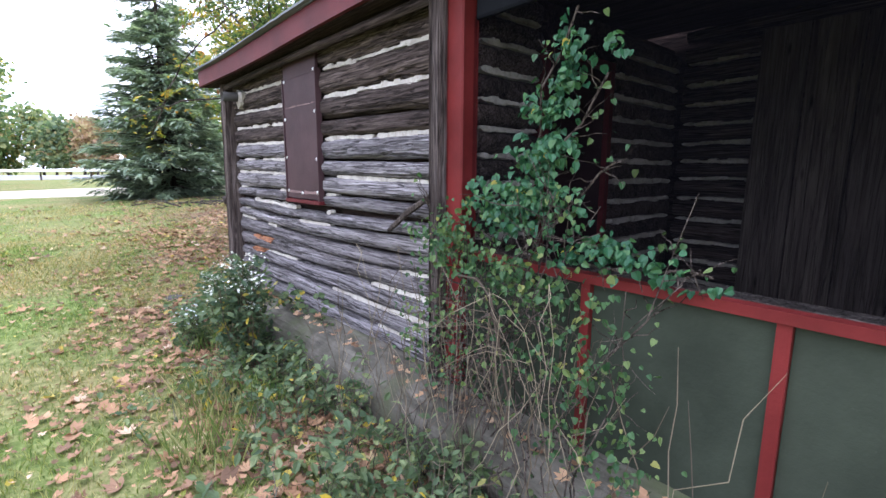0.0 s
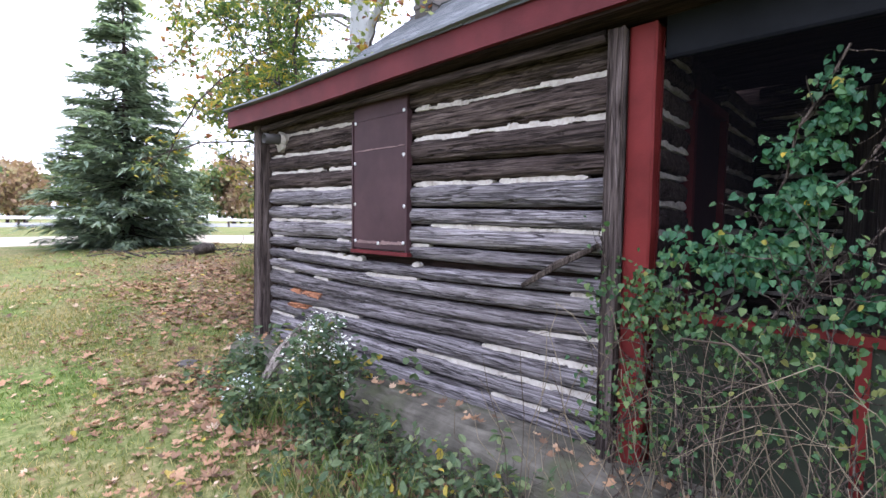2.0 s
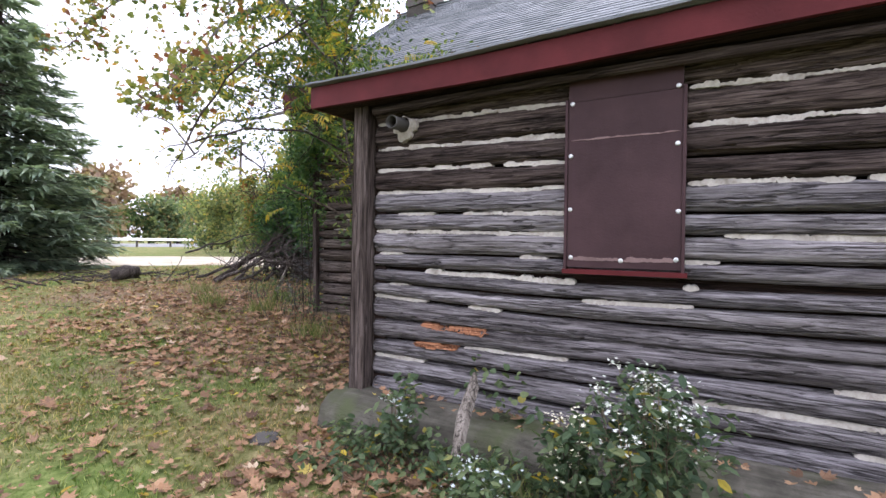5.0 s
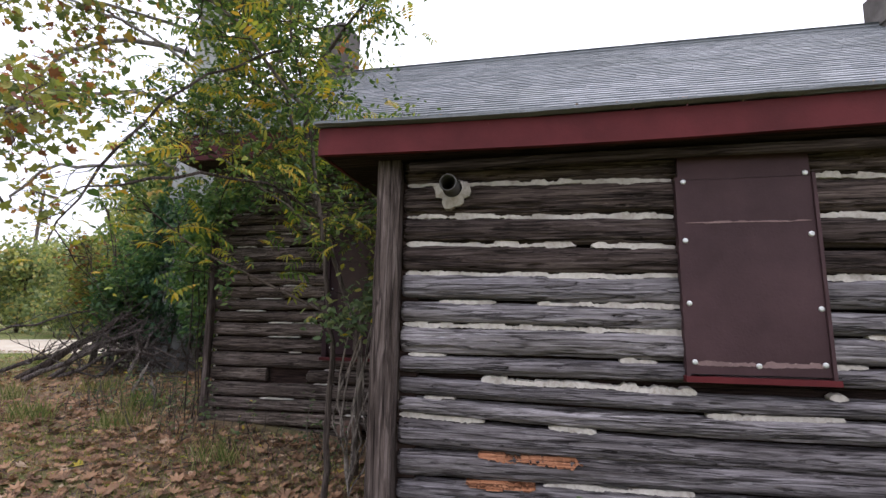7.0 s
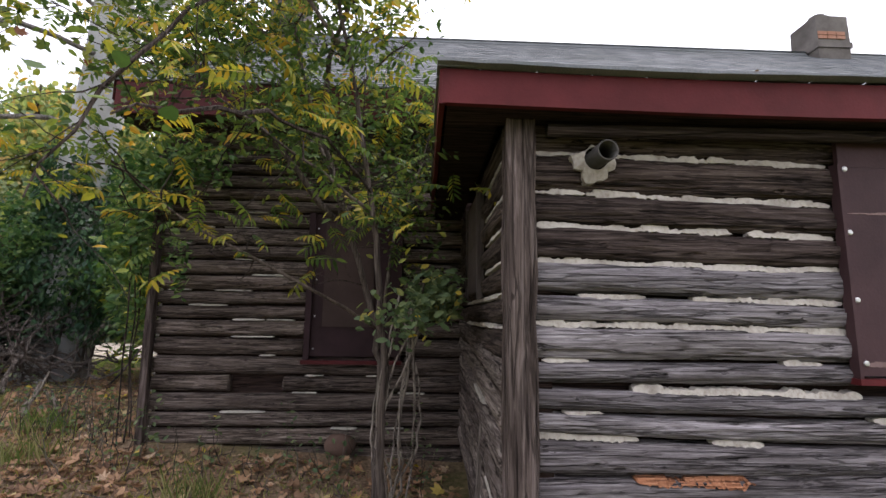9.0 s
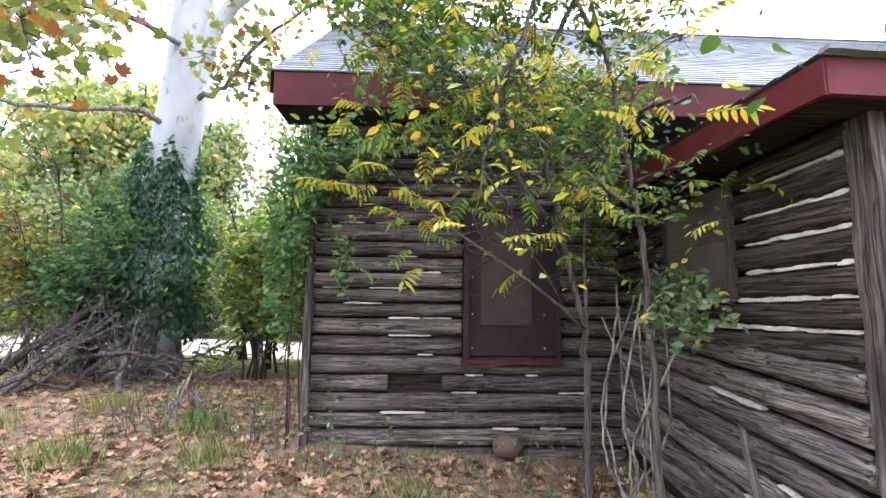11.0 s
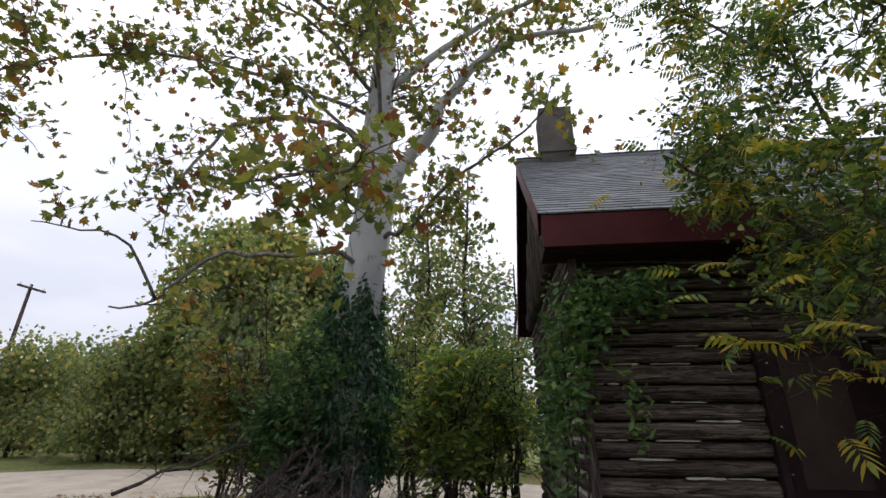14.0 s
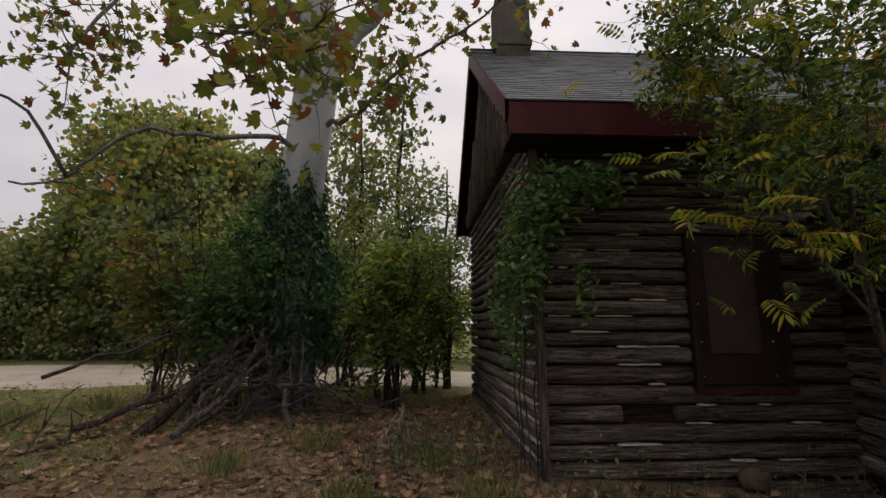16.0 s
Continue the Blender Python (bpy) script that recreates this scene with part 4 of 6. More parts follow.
for a, b in ((2.88, 2.94), (3.78, 3.84)):
    g = Geo()
    g.box(a, 2.22, 0.02, b, 2.33, 2.35)
    part("frame", g, M["red"], door)
g = Geo()
g.box(2.88, 2.22, 2.354, 3.84, 2.33, 2.42)
part("frame", g, M["red"], door)
g = Geo()
g.box(2.944, 2.27, 0.03, 3.776, 2.325, 2.35)
part("leaf", g, M["shutter_dark"], door)
end_wall = backing("wall_porch_south", [(2.17, -2.0, -0.3, 5.2, -1.86, 2.78)], M["plank"], "dark plank wall closing the porch")
partition = empty("board_partition", "rough dark vertical boards against the inner wall", "partition")
for i in range(9):
    y = 1.5 - 0.36 * i
    g = Geo()
    g.box(5.02 + 0.012 * (i % 2), y - 0.35, 0.03, 5.06 + 0.012 * (i % 2), y - 0.004, 2.76)
    b = part("board", g, M["plank"], partition)

# ---------------------------------------------------------------- main cabin
MX, NY, SY = 5.25, 10.98, -2.4
cabin_w = backing("wall_cabin_west", [(5.50, SY, -0.35, 5.68, NY - 0.09, 4.4)], M["soffit"], "tall grey-brown log wall with patchy chinking")
JM = [1.7 + 1.03 * (z - 1.7) for z in (4.35, 4.12, 3.93, 3.74, 3.57, 3.41, 3.26, 3.09, 2.93, 2.77, 2.58, 2.37, 2.18, 1.99, 1.80, 1.62, 1.45, 1.25, 1.03, 0.80, 0.60, 0.38, 0.20, 0.0, -0.25)]
for j in range(len(JM) - 1):
    h = JM[j] - JM[j + 1] - 0.022
    zc = (JM[j] + JM[j + 1]) / 2
    spans = [(NY - 0.1, 9.065), (7.875, 7.1)] if 2.75 > zc > 1.0 else ([(NY - 0.1, 9.95), (9.3, 7.1)] if j == 19 else [(NY - 0.1, 7.1)])
    for a, b in spans:
        part("log", log_geo((5.46, a, zc), (5.46, b, zc + 0.01 * math.sin(j)), h, h * (1 + 0.08 * math.sin(j * 2.1)), 0.19, (-1, 0, 0), 200 + j, n=80, k=26), M["log_main"], cabin_w, smooth=True)
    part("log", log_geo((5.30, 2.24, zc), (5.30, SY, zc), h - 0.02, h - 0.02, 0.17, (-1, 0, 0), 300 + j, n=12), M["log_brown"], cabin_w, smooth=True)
    if 0.2 < JM[j + 1] < 2.8:
        part("chinking", chink_geo((5.225, 2.2, JM[j + 1]), (5.225, 1.45, JM[j + 1]), 0.04, (-1, 0, 0), 400 + j), M["mortar"], cabin_w)
rs = random.Random(5)
for j in range(2, len(JM) - 2):
    for k in range(2 if j % 3 else 1):
        a = rs.uniform(9.5, 10.85)
        if not 1.0 < JM[j] < 2.78:
            a = rs.uniform(7.8, 10.85)
        b = a - rs.uniform(0.12, 0.55)
        if 1.0 < JM[j] < 2.78:
            b = max(b, 9.2)
        if a - b > 0.1:
            part("chinking", chink_geo((5.382, a, JM[j]), (5.382, b, JM[j]), rs.uniform(0.01, 0.02), (-1, 0, 0), 430 + j * 3 + k), M["mortar"], cabin_w)


def cabin_window():
    base = empty("window_shutter", "dark red-framed cabin window covered by a faded brown board", "shutter")
    g = Geo()
    g.box(5.36, 7.93, 1.01, 5.49, 9.02, 2.78)
    board = part("backing_board", g, M["shutter_dark"], base)
    g = Geo()
    g.box(5.335, 8.23, 1.37, 5.357, 8.85, 2.67)
    part("panel", g, M["panel_brown"], base)
    for y in (7.88, 8.99):
        g = Geo()
        g.box(5.32, y, 0.97, 5.46, y + 0.07, 2.8)
        part("frame", g, M["shutter_dark"], base)
    g = Geo()
    g.box(5.29, 7.86, 0.92, 5.46, 9.08, 0.965)
    part("sill", g, M["red_shaded"], base)
    for z in (1.1, 1.5, 1.95, 2.6):
        for y in (8.07, 8.95):
            g = Geo()
            g.tube([(5.36, y, z), (5.352, y, z), (5.348, y, z)], [0.011, 0.010, 0.006], 8)
            part("screw", g, M["steel"], board)


cabin_window()
thing("corner_post", post_geo(5.26, 10.84, 5.36, 10.93, -0.1, 4.2, (-0.02, 0.05), 7), M["post"], "weathered pole at the cabin corner", "post")
g = Geo()
g.tube([(5.26, 8.72, 0.0), (5.25, 8.66, 0.0), (5.24, 8.55, 0.0), (5.25, 8.44, 0.0), (5.27, 8.38, 0.0)], [0.06, 0.115, 0.13, 0.11, 0.05], 8, 0.25)
thing("foundation_stone", g, M["stone"], "brown field stone under the cabin wall", "stone", smooth=True)

cabin_n = backing("wall_cabin_north", [(5.56, 10.66, -0.35, 11.9, 10.84, 4.4)], M["soffit"], "log gable wall with ragged pale chinking")
g = Geo()
g.add([(5.3, 10.72, 4.4), (11.9, 10.72, 4.4), (8.6, 10.72, 7.05), (5.3, 10.9, 4.4), (11.9, 10.9, 4.4), (8.6, 10.9, 7.05)], [(0, 1, 2), (5, 4, 3), (0, 3, 4, 1), (1, 4, 5, 2), (2, 5, 3, 0)])
part("gable", g, M["soffit"], cabin_n)
for j in range(len(JM) - 1):
    h, zc = JM[j] - JM[j + 1] - 0.03, (JM[j] + JM[j + 1]) / 2
    part("log", log_geo((5.4, 10.87, zc), (11.9, 10.93, zc), h, h, 0.17, (0, 1, 0), 500 + j, n=30), M["log_x"], cabin_n, smooth=True)
    if j > 2:
        part("chinking", chink_geo((5.5, 10.93, JM[j]), (8.6 + 2 * math.sin(j), 10.93, JM[j] - 0.02), 0.05, (0, 1, 0), 530 + j), M["mortar"], cabin_n)
for i in range(16):
    x = 5.5 + 0.4 * i
    top = 4.35 + 0.8 * (3.3 - abs(x - 8.6)) - 0.1
    g = Geo()
    g.tube([(x, 10.98, 4.2), (x + 0.05, 11.0, (4.2 + top) / 2), (x, 10.98, max(top, 4.35))], 0.16, 7, 0.35)
    part("slab", g, M["deadwood"], cabin_n, smooth=True)
backing("wall_cabin_east", [(11.72, SY, -0.35, 11.9, 10.7, 4.4)], M["log_main"], "log wall on the far side of the cabin")
backing("wall_cabin_south", [(5.54, SY - 0.02, -0.35, 11.7, SY + 0.16, 4.4)], M["log_x"], "log wall at the far end of the cabin")

ROOF_M = empty("roof_cabin", "steep grey shingled gable roof with red trim", "roof", kind="structure")
EX, EZ, RX, RZ = 4.84, 4.28, 8.6, 7.26
for side in (1, -1):
    ex = RX - side * (RX - EX)
    g = Geo()
    a, b = 11.3, -3.0
    v = [(ex, b, EZ - 0.03), (RX, b, RZ - 0.03), (RX, a, RZ - 0.03), (ex, a, EZ - 0.03)]
    v += [(x, y, z - 0.1) for x, y, z in v]
    g.add(v, [(0, 1, 2, 3), (7, 6, 5, 4), (0, 4, 5, 1), (1, 5, 6, 2), (2, 6, 7, 3), (3, 7, 4, 0)])
    part("deck", g, M["soffit"], ROOF_M)
    slope = Vector((side * (RX - EX), 0, RZ - EZ))
    n = int(slope.length / 0.135)
    part("shingles", shingle_slab("s", (ex - side * 0.03, b - 0.03, EZ - 0.03), (0, a - b + 0.06, 0), slope, n + 1, 0.28, slope.length / n, "", 9), M["shingle"], ROOF_M, kind="stuff")
g = Geo()
g.tube([(RX, 11.32, RZ - 0.02), (RX, 4, RZ - 0.02), (RX, -3.02, RZ - 0.02)], 0.07, 8)
part("ridge_cap", g, M["shingle"], ROOF_M)
part("fascia", board_strip((EX + 0.01, 11.3, 0), (EX + 0.01, -3.0, 0), lambda t: EZ - 0.035, 0.40, 0.03, (-1, 0, 0), 13), M["red_shaded"], ROOF_M)
g = Geo()
g.box(EX + 0.012, -3.0, EZ - 0.44, 5.4, 11.28, EZ - 0.42)
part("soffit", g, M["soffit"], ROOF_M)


def bargeboard(side):
    """A red bargeboard with a scalloped lower edge."""
    g = Geo()
    n = 96
    v = []
    for i in range(n + 1):
        t = i / n
        x, z = RX - side * (RX - EX) * (1 - t), EZ + (RZ - EZ) * t
        d = 0.26 + 0.07 * abs(math.sin(t * math.pi * 16))
        for y in (11.31, 11.345):
            v += [(x, y, z), (x, y, z - d)]
    f = []
    for i in range(n):
        a, b = i * 4, i * 4 + 4
        f += [(a, b, b + 1, a + 1), (a + 2, a + 3, b + 3, b + 2), (a, a + 2, b + 2, b), (a + 1, b + 1, b + 3, a + 3)]
    g.add(v, f)
    part("bargeboard", g, M["red"], ROOF_M, "red bargeboard with a scalloped edge")


bargeboard(1)
bargeboard(-1)


def chimney(x, y, z0, z1, w, patch):
    base = empty("chimney", "square sooty stucco chimney with a round flue", "chimney", group="chimneys")
    g = Geo()
    n = 7
    v = []
    for i in range(n):
        z = z0 + (z1 - z0) * i / (n - 1)
        for k in range(12):
            a = [(-1, -1), (-.33, -1), (.33, -1), (1, -1), (1, -.33), (1, .33), (1, 1), (.33, 1), (-.33, 1), (-1, 1), (-1, .33), (-1, -.33)][k]
            s = 1 + 0.03 * noise.noise(Vector((a[0] * 2, a[1] * 2, z * 2 + x)))
            v.append((x + a[0] * w / 2 * s, y + a[1] * w / 2 * s, z))
    g.add(v, [(i * 12 + k, i * 12 + (k + 1) % 12, (i + 1) * 12 + (k + 1) % 12, (i + 1) * 12 + k) for i in range(n - 1) for k in range(12)] + [tuple((n - 1) * 12 + k for k in range(12))])
    shaft = part("shaft", g, M["chimney"], base)
    g = Geo()
    g.tube([(x, y, z1 - 0.03), (x, y, z1 + 0.12), (x, y, z1 + 0.13), (x, y, z1 + 0.2)], [w * 0.36, w * 0.32, w * 0.22, w * 0.22], 14)
    part("flue", g, M["chimney"], base)
    g = Geo()
    g.box(x - w / 2 - 0.03, y - w / 2 - 0.03, z0 + 0.3, x + w / 2 + 0.03, y + w / 2 + 0.03, z0 + 0.42)
    part("flashing", g, M["chimney"], shaft)
    if patch:
        for i in range(6):
            g = Geo()
            yy, zz = y - w * 0.35 + (i % 3) * 0.2, z0 + 0.5 + 0.09 * (i // 3)
            g.box(x - w / 2 - 0.02, yy, zz, x - w / 2 + 0.02, yy + 0.185, zz + 0.075)
            part("brick", g, M["brick"], shaft)


chimney(8.6, 10.48, 6.95, 8.36, 0.68, False)
chimney(8.6, -1.0, 6.95, 7.98, 0.7, True)

# ---------------------------------------------------------------- plants


def wobble(p0, p1, n, amp, rs):
    p0, p1 = Vector(p0), Vector(p1)
    out = []
    for i in range(n):
        t = i / (n - 1)
        k = amp * math.sin(math.pi * min(1, t * 1.1))
        out.append(p0.lerp(p1, t) + Vector((rs.uniform(-k, k), rs.uniform(-k, k), rs.uniform(-k, k))))
    return out


def twigs(g, tips, path, r, count, length, rs, droop=0.1, depth=1, start=0.25):
    """Side shoots along a path; their outer parts go into tips."""
    n = len(path)
    for _ in range(count):
        t = rs.uniform(start, 1.0) * (n - 1)
        i = min(int(t), n - 2)
        p = path[i].lerp(path[i + 1], t - i)
        along = (path[i + 1] - path[i]).normalized()
        side = Vector((rs.gauss(0, 1), rs.gauss(0, 1), rs.gauss(0.15, 0.8))).normalized()
        d = (along * 0.5 + side).normalized()
        ln = length * rs.uniform(0.5, 1.2)
        q = p + d * ln + Vector((0, 0, -droop * ln))
        pts = wobble(p, q, 5, ln * 0.07, rs)
        rr = r * rs.uniform(0.7, 1.1)
        g.tube(pts, [rr, rr * 0.8, rr * 0.6, rr * 0.45, rr * 0.25], 5)
        for k in (2, 3, 4):
            tips.append(pts[k])
        if depth > 1:
            twigs(g, tips, pts, r * 0.5, 4, length * 0.5, rs, droop, depth - 1)


def leaves_at(g, tips, per, spread, size, shape, nrs, tilt=1.0, weights=None):
    c = np.array([tuple(t) for t in tips])
    if not len(c):
        return
    pos = np.repeat(c, per, 0) + nrs.normal(0, spread, (len(c) * per, 3))
    n = len(pos)
    g.scatter(*shape, pos, turns(n, tilt, nrs), nrs.uniform(size * 0.6, size * 1.25, n))


def vec(rows):
    return [Vector(r) for r in rows]


# the big sycamore
syc = empty("sycamore_tree", "large sycamore with mottled white bark and turning leaves", "tree")
rs, nrs = random.Random(21), np.random.default_rng(21)
trunk = vec([(9.25, 15.0, -0.2), (9.25, 14.9, 1.5), (9.25, 14.8, 4.2), (9.3, 14.6, 6.7), (9.3, 14.65, 9.1), (9.45, 14.6, 12.1), (9.6, 14.7, 16.0), (9.9, 14.6, 20.0)])
g = Geo()
g.tube(trunk, [0.62, 0.5, 0.46, 0.44, 0.34, 0.27, 0.18, 0.05], 18, 0.12)
part("trunk", g, M["syc_bark"], syc, "mottled white trunk", smooth=True)
BOUGHS = [
    ([(9.25, 14.4, 6.6), (9.2, 14.2, 7.1), (9.1, 13.9, 7.7), (9.0, 13.2, 8.4), (8.9, 13.1, 9.0), (8.9, 12.6, 9.7), (8.8, 11.9, 10.4), (8.7, 11.2, 10.7), (8.6, 9.1, 10.9)], 0.2),
    ([(9.2, 14.5, 5.7), (9.1, 14.2, 5.9), (8.7, 13.6, 5.9), (8.3, 13.1, 6.3), (8.0, 12.4, 6.8), (7.6, 11.5, 7.1), (7.2, 10.6, 7.8)], 0.065),
    ([(9.2, 14.75, 8.4), (8.8, 15.7, 8.7), (8.3, 16.8, 8.6), (7.9, 17.5, 8.2), (7.4, 17.6, 7.4), (7.05, 18.2, 5.8)], 0.085),
    ([(9.15, 14.75, 5.0), (8.6, 15.0, 5.3), (8.06, 15.95, 5.1), (7.5, 16.87, 4.95), (7.3, 17.6, 4.4), (7.19, 17.94, 3.98), (6.77, 18.4, 3.8)], 0.06),
    ([(7.2, 17.9, 4.0), (6.61, 18.16, 4.85), (6.22, 18.75, 5.0), (5.9, 19.4, 5.05)], 0.032),
    ([(9.3, 14.6, 10.5), (9.1, 14.7, 11.2), (8.8, 14.9, 11.9), (8.2, 15.4, 13.5), (7.8, 15.8, 15.0)], 0.16),
    ([(9.3, 14.6, 9.5), (8.6, 15.4, 10.6), (7.9, 16.2, 11.2), (7.0, 17.6, 11.4)], 0.06),
    ([(9.3, 14.6, 8.8), (8.0, 14.4, 9.8), (6.6, 14.0, 10.2), (5.2, 13.4, 9.9)], 0.06),
    ([(9.3, 14.5, 10.0), (9.5, 13.0, 11.5), (9.4, 11.0, 12.6), (9.0, 9.0, 13.0)], 0.12),
    ([(9.3, 14.7, 8.0), (8.0, 15.6, 8.6), (6.8, 16.2, 8.6), (5.8, 16.6, 8.1)], 0.05),
    ([(9.2, 14.6, 7.0), (7.4, 14.9, 6.6), (5.8, 14.7, 5.7), (4.7, 14.1, 4.9), (4.0, 13.6, 4.4)], 0.06),
    ([(9.3, 14.7, 11.5), (7.5, 17.0, 12.2), (6.2, 19.0, 11.2), (5.4, 20.5, 9.6)], 0.055),
    ([(9.3, 14.7, 9.2), (7.4, 18.0, 9.6), (6.0, 20.3, 8.6), (5.4, 21.6, 7.4)], 0.05),
]
crown, twig_geo = Geo(), Geo()
def bent(rows, rs, per=3, amp=0.03):
    """A smooth crooked path through the given points."""
    p = vec(rows)
    out = []
    for i in range(len(p) - 1):
        a, b, c, d = p[max(i - 1, 0)], p[i], p[i + 1], p[min(i + 2, len(p) - 1)]
        for k in range(per):
            t = k / per
            q = 0.5 * ((2 * b) + (c - a) * t + (2 * a - 5 * b + 4 * c - d) * t * t + (3 * b - a - 3 * c + d) * t ** 3)
            out.append(q + Vector((rs.gauss(0, amp), rs.gauss(0, amp), rs.gauss(0, amp))) * (0 if i == 0 and k == 0 else 1))
    return out + [p[-1]]


for at, (rows, r) in enumerate(BOUGHS):
    path = bent(rows, rs)
    g = Geo()
    k = len(path)
    g.tube(path, [r * (1 - 0.75 * i / (k - 1)) for i in range(k)], 10, 0.12)
    part("limb", g, M["syc_bark"] if r > 0.1 else M["syc_limb"], syc, smooth=True)
    tips = []
    span = sum((b - a).length for a, b in zip(path, path[1:]))
    twigs(twig_geo, tips, path, 0.018, int(span * (0.7 if at in (3, 4) else 2.6)), 1.1, rs, 0.15, 2, 0.35)
    leaves_at(crown, tips, 2, 0.2, 0.175, LOBED, nrs, 1.2)
tips = []
twigs(twig_geo, tips, trunk[4:], 0.04, 26, 2.2, rs, 0.0, 2, 0.0)
leaves_at(crown, tips, 3, 0.3, 0.17, LOBED, nrs, 1.2)
part("twig_mass", twig_geo, M["deadwood"], syc, kind="stuff")
part("crown", crown, M["leaf_syc"], syc, "green leaves turning orange and brown", kind="stuff")

# ivy and shrubs round its foot


def leaf_cloud(g, centre, radii, count, size, shape, nrs, tilt=1.2, hollow=0.35):
    """Leaves through an uneven body of foliage."""
    d = nrs.normal(0, 1, (count, 3))
    d /= np.linalg.norm(d, axis=1)[:, None]
    lump = np.array([1 + 0.45 * noise.noise(Vector((a * 2.2 + centre[0], b * 2.2 + centre[1], c * 2.2))) for a, b, c in d])
    rad = (hollow + (1 - hollow) * nrs.uniform(0, 1, count) ** 0.6) * lump
    pos = np.asarray(centre) + d * rad[:, None] * np.asarray(radii)
    g.scatter(*shape, pos, turns(count, tilt, nrs), nrs.uniform(size * 0.6, size * 1.3, count))


ivy = empty("ivy_column", "dark green ivy wrapped round the sycamore trunk", "ivy")
g = Geo()
N = 6500
ang, hgt = nrs.uniform(0, 6.283, N), 4.3 * nrs.uniform(0.22, 1.0, N) ** 1.05
hgt *= np.array([0.96 + 0.3 * noise.noise(Vector((1.9 * math.cos(a), 1.9 * math.sin(a), 7.0))) for a in ang]) + nrs.uniform(-0.04, 0.09, N)
body = np.array([0.9 + 1.5 * noise.noise(Vector((1.6 * math.cos(a), 1.6 * math.sin(a), h * 1.1))) for a, h in zip(ang, hgt)])
rad = 0.5 + np.clip(body, 0.05, 2.2) * (0.08 + 0.32 * (1 - (hgt / 4.5) ** 2)) * nrs.uniform(0.1, 1.15, N)
side = np.stack([np.cos(ang), np.sin(ang), np.full(N, 0.35)], 1)
g.scatter(*OVAL, np.stack([9.22 + rad * np.cos(ang), 14.85 + rad * np.sin(ang), hgt + 0.1], 1), hang(side, 1.3, nrs), nrs.uniform(0.08, 0.17, N))
for dx, dy, h, r in ((-0.3, 0.6, 3.2, 0.5), (-0.2, 0.7, 2.3, 0.6), (0.3, -0.5, 2.6, 0.5), (-0.4, 0.7, 1.5, 0.5)):
    leaf_cloud(g, (9.22 + dx, 14.85 + dy, h), (r, r, r * 0.85), int(420 * r), 0.13, OVAL, nrs, 1.3, 0.1)
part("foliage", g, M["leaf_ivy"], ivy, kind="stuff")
g = Geo()
for dx, dy, h, r in ((-0.5, 0.8, 3.4, 0.5), (-0.4, 1.1, 2.7, 0.65), (-0.8, 0.6, 2.2, 0.55), (0.3, -0.7, 3.0, 0.45), (-0.6, 1.2, 1.9, 0.6), (-0.9, 0.1, 2.9, 0.45), (0.1, 0.8, 4.0, 0.4), (-0.4, -0.6, 2.1, 0.45)):
    leaf_cloud(g, (9.22 + dx, 14.85 + dy, h), (r, r, r * 0.9), int(560 * r), 0.12, OVAL, nrs, 1.3, 0.05)
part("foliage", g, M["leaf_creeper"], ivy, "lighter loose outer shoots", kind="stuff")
g = Geo()
for i in range(7):
    a = i * 0.9
    g.tube([(9.25 + 0.58 * math.cos(a), 14.9 + 0.58 * math.sin(a), 0.1), (9.25 + 0.5 * math.cos(a + 0.4), 14.85 + 0.5 * math.sin(a + 0.4), 2.0), (9.25 + 0.47 * math.cos(a + 0.7), 14.8 + 0.47 * math.sin(a + 0.7), 3.6)], [0.03, 0.022, 0.012], 5)
part("stem_tangle", g, M["bark"], ivy, kind="stuff")


def shrub(name, x, y, height, radius, leaves, mat, label, size=0.12, stems=9, seed=0, shape=OVAL, low=0.25):
    base = empty(name, label, "shrub")
    rs, nrs = random.Random(seed), np.random.default_rng(seed + 100)
    z = ground_z(x, y)
    g, tips = Geo(), []
    for i in range(stems):
        a, r = rs.uniform(0, 6.28), radius * rs.uniform(0.2, 0.9)
        top = Vector((x + r * math.cos(a), y + r * math.sin(a), z + height * rs.uniform(0.6, 1.0)))
        foot = Vector((x + 0.3 * r * math.cos(a), y + 0.3 * r * math.sin(a), z - 0.1))
        path = wobble(foot, top, 7, height * 0.045, rs)
        for q in range(1, 6):
            path[q] += Vector((math.cos(a), math.sin(a), 0)) * (-0.35 * r * math.sin(math.pi * q / 6))
        k = 0.008 * height + 0.006
        g.tube(path, [k * (1 - 0.12 * j) for j in range(7)], 5)
        twigs(g, tips, path, k * 0.45, 9, height * 0.22, rs, 0.1, 2, low)
    part("stem_tangle", g, M["bark"], base, kind="stuff")
    c = Geo()
    # leaves gather in sprays at some of the shoots and leave gaps between
    sprays = [t for t in tips if noise.noise(t * 1.1 + Vector((seed, 0, 0))) > -0.04]
    leaves_at(c, sprays, max(1, leaves // max(1, len(sprays))), size * 0.85, size, shape, nrs, 0.95)
    part("foliage", c, mat, base, kind="stuff")
    return base


SHRUBS = [(9.3, 16.4, 3.9, 1.3, "leaf_shrub"), (8.7, 15.7, 3.0, 0.8, "leaf_creeper"), (10.4, 16.9, 3.8, 1.3, "leaf_shrub"), (10.6, 13.0, 4.2, 1.6, "leaf_shrub"), (11.8, 12.3, 4.8, 1.4, "leaf_shrub"),
          (9.4, 12.9, 3.2, 1.0, "leaf_shrub"), (12.6, 14.2, 5.2, 1.5, "leaf_far"), (10.9, 15.6, 4.0, 1.3, "leaf_shrub"), (12.9, 11.6, 4.5, 1.2, "leaf_shrub")]
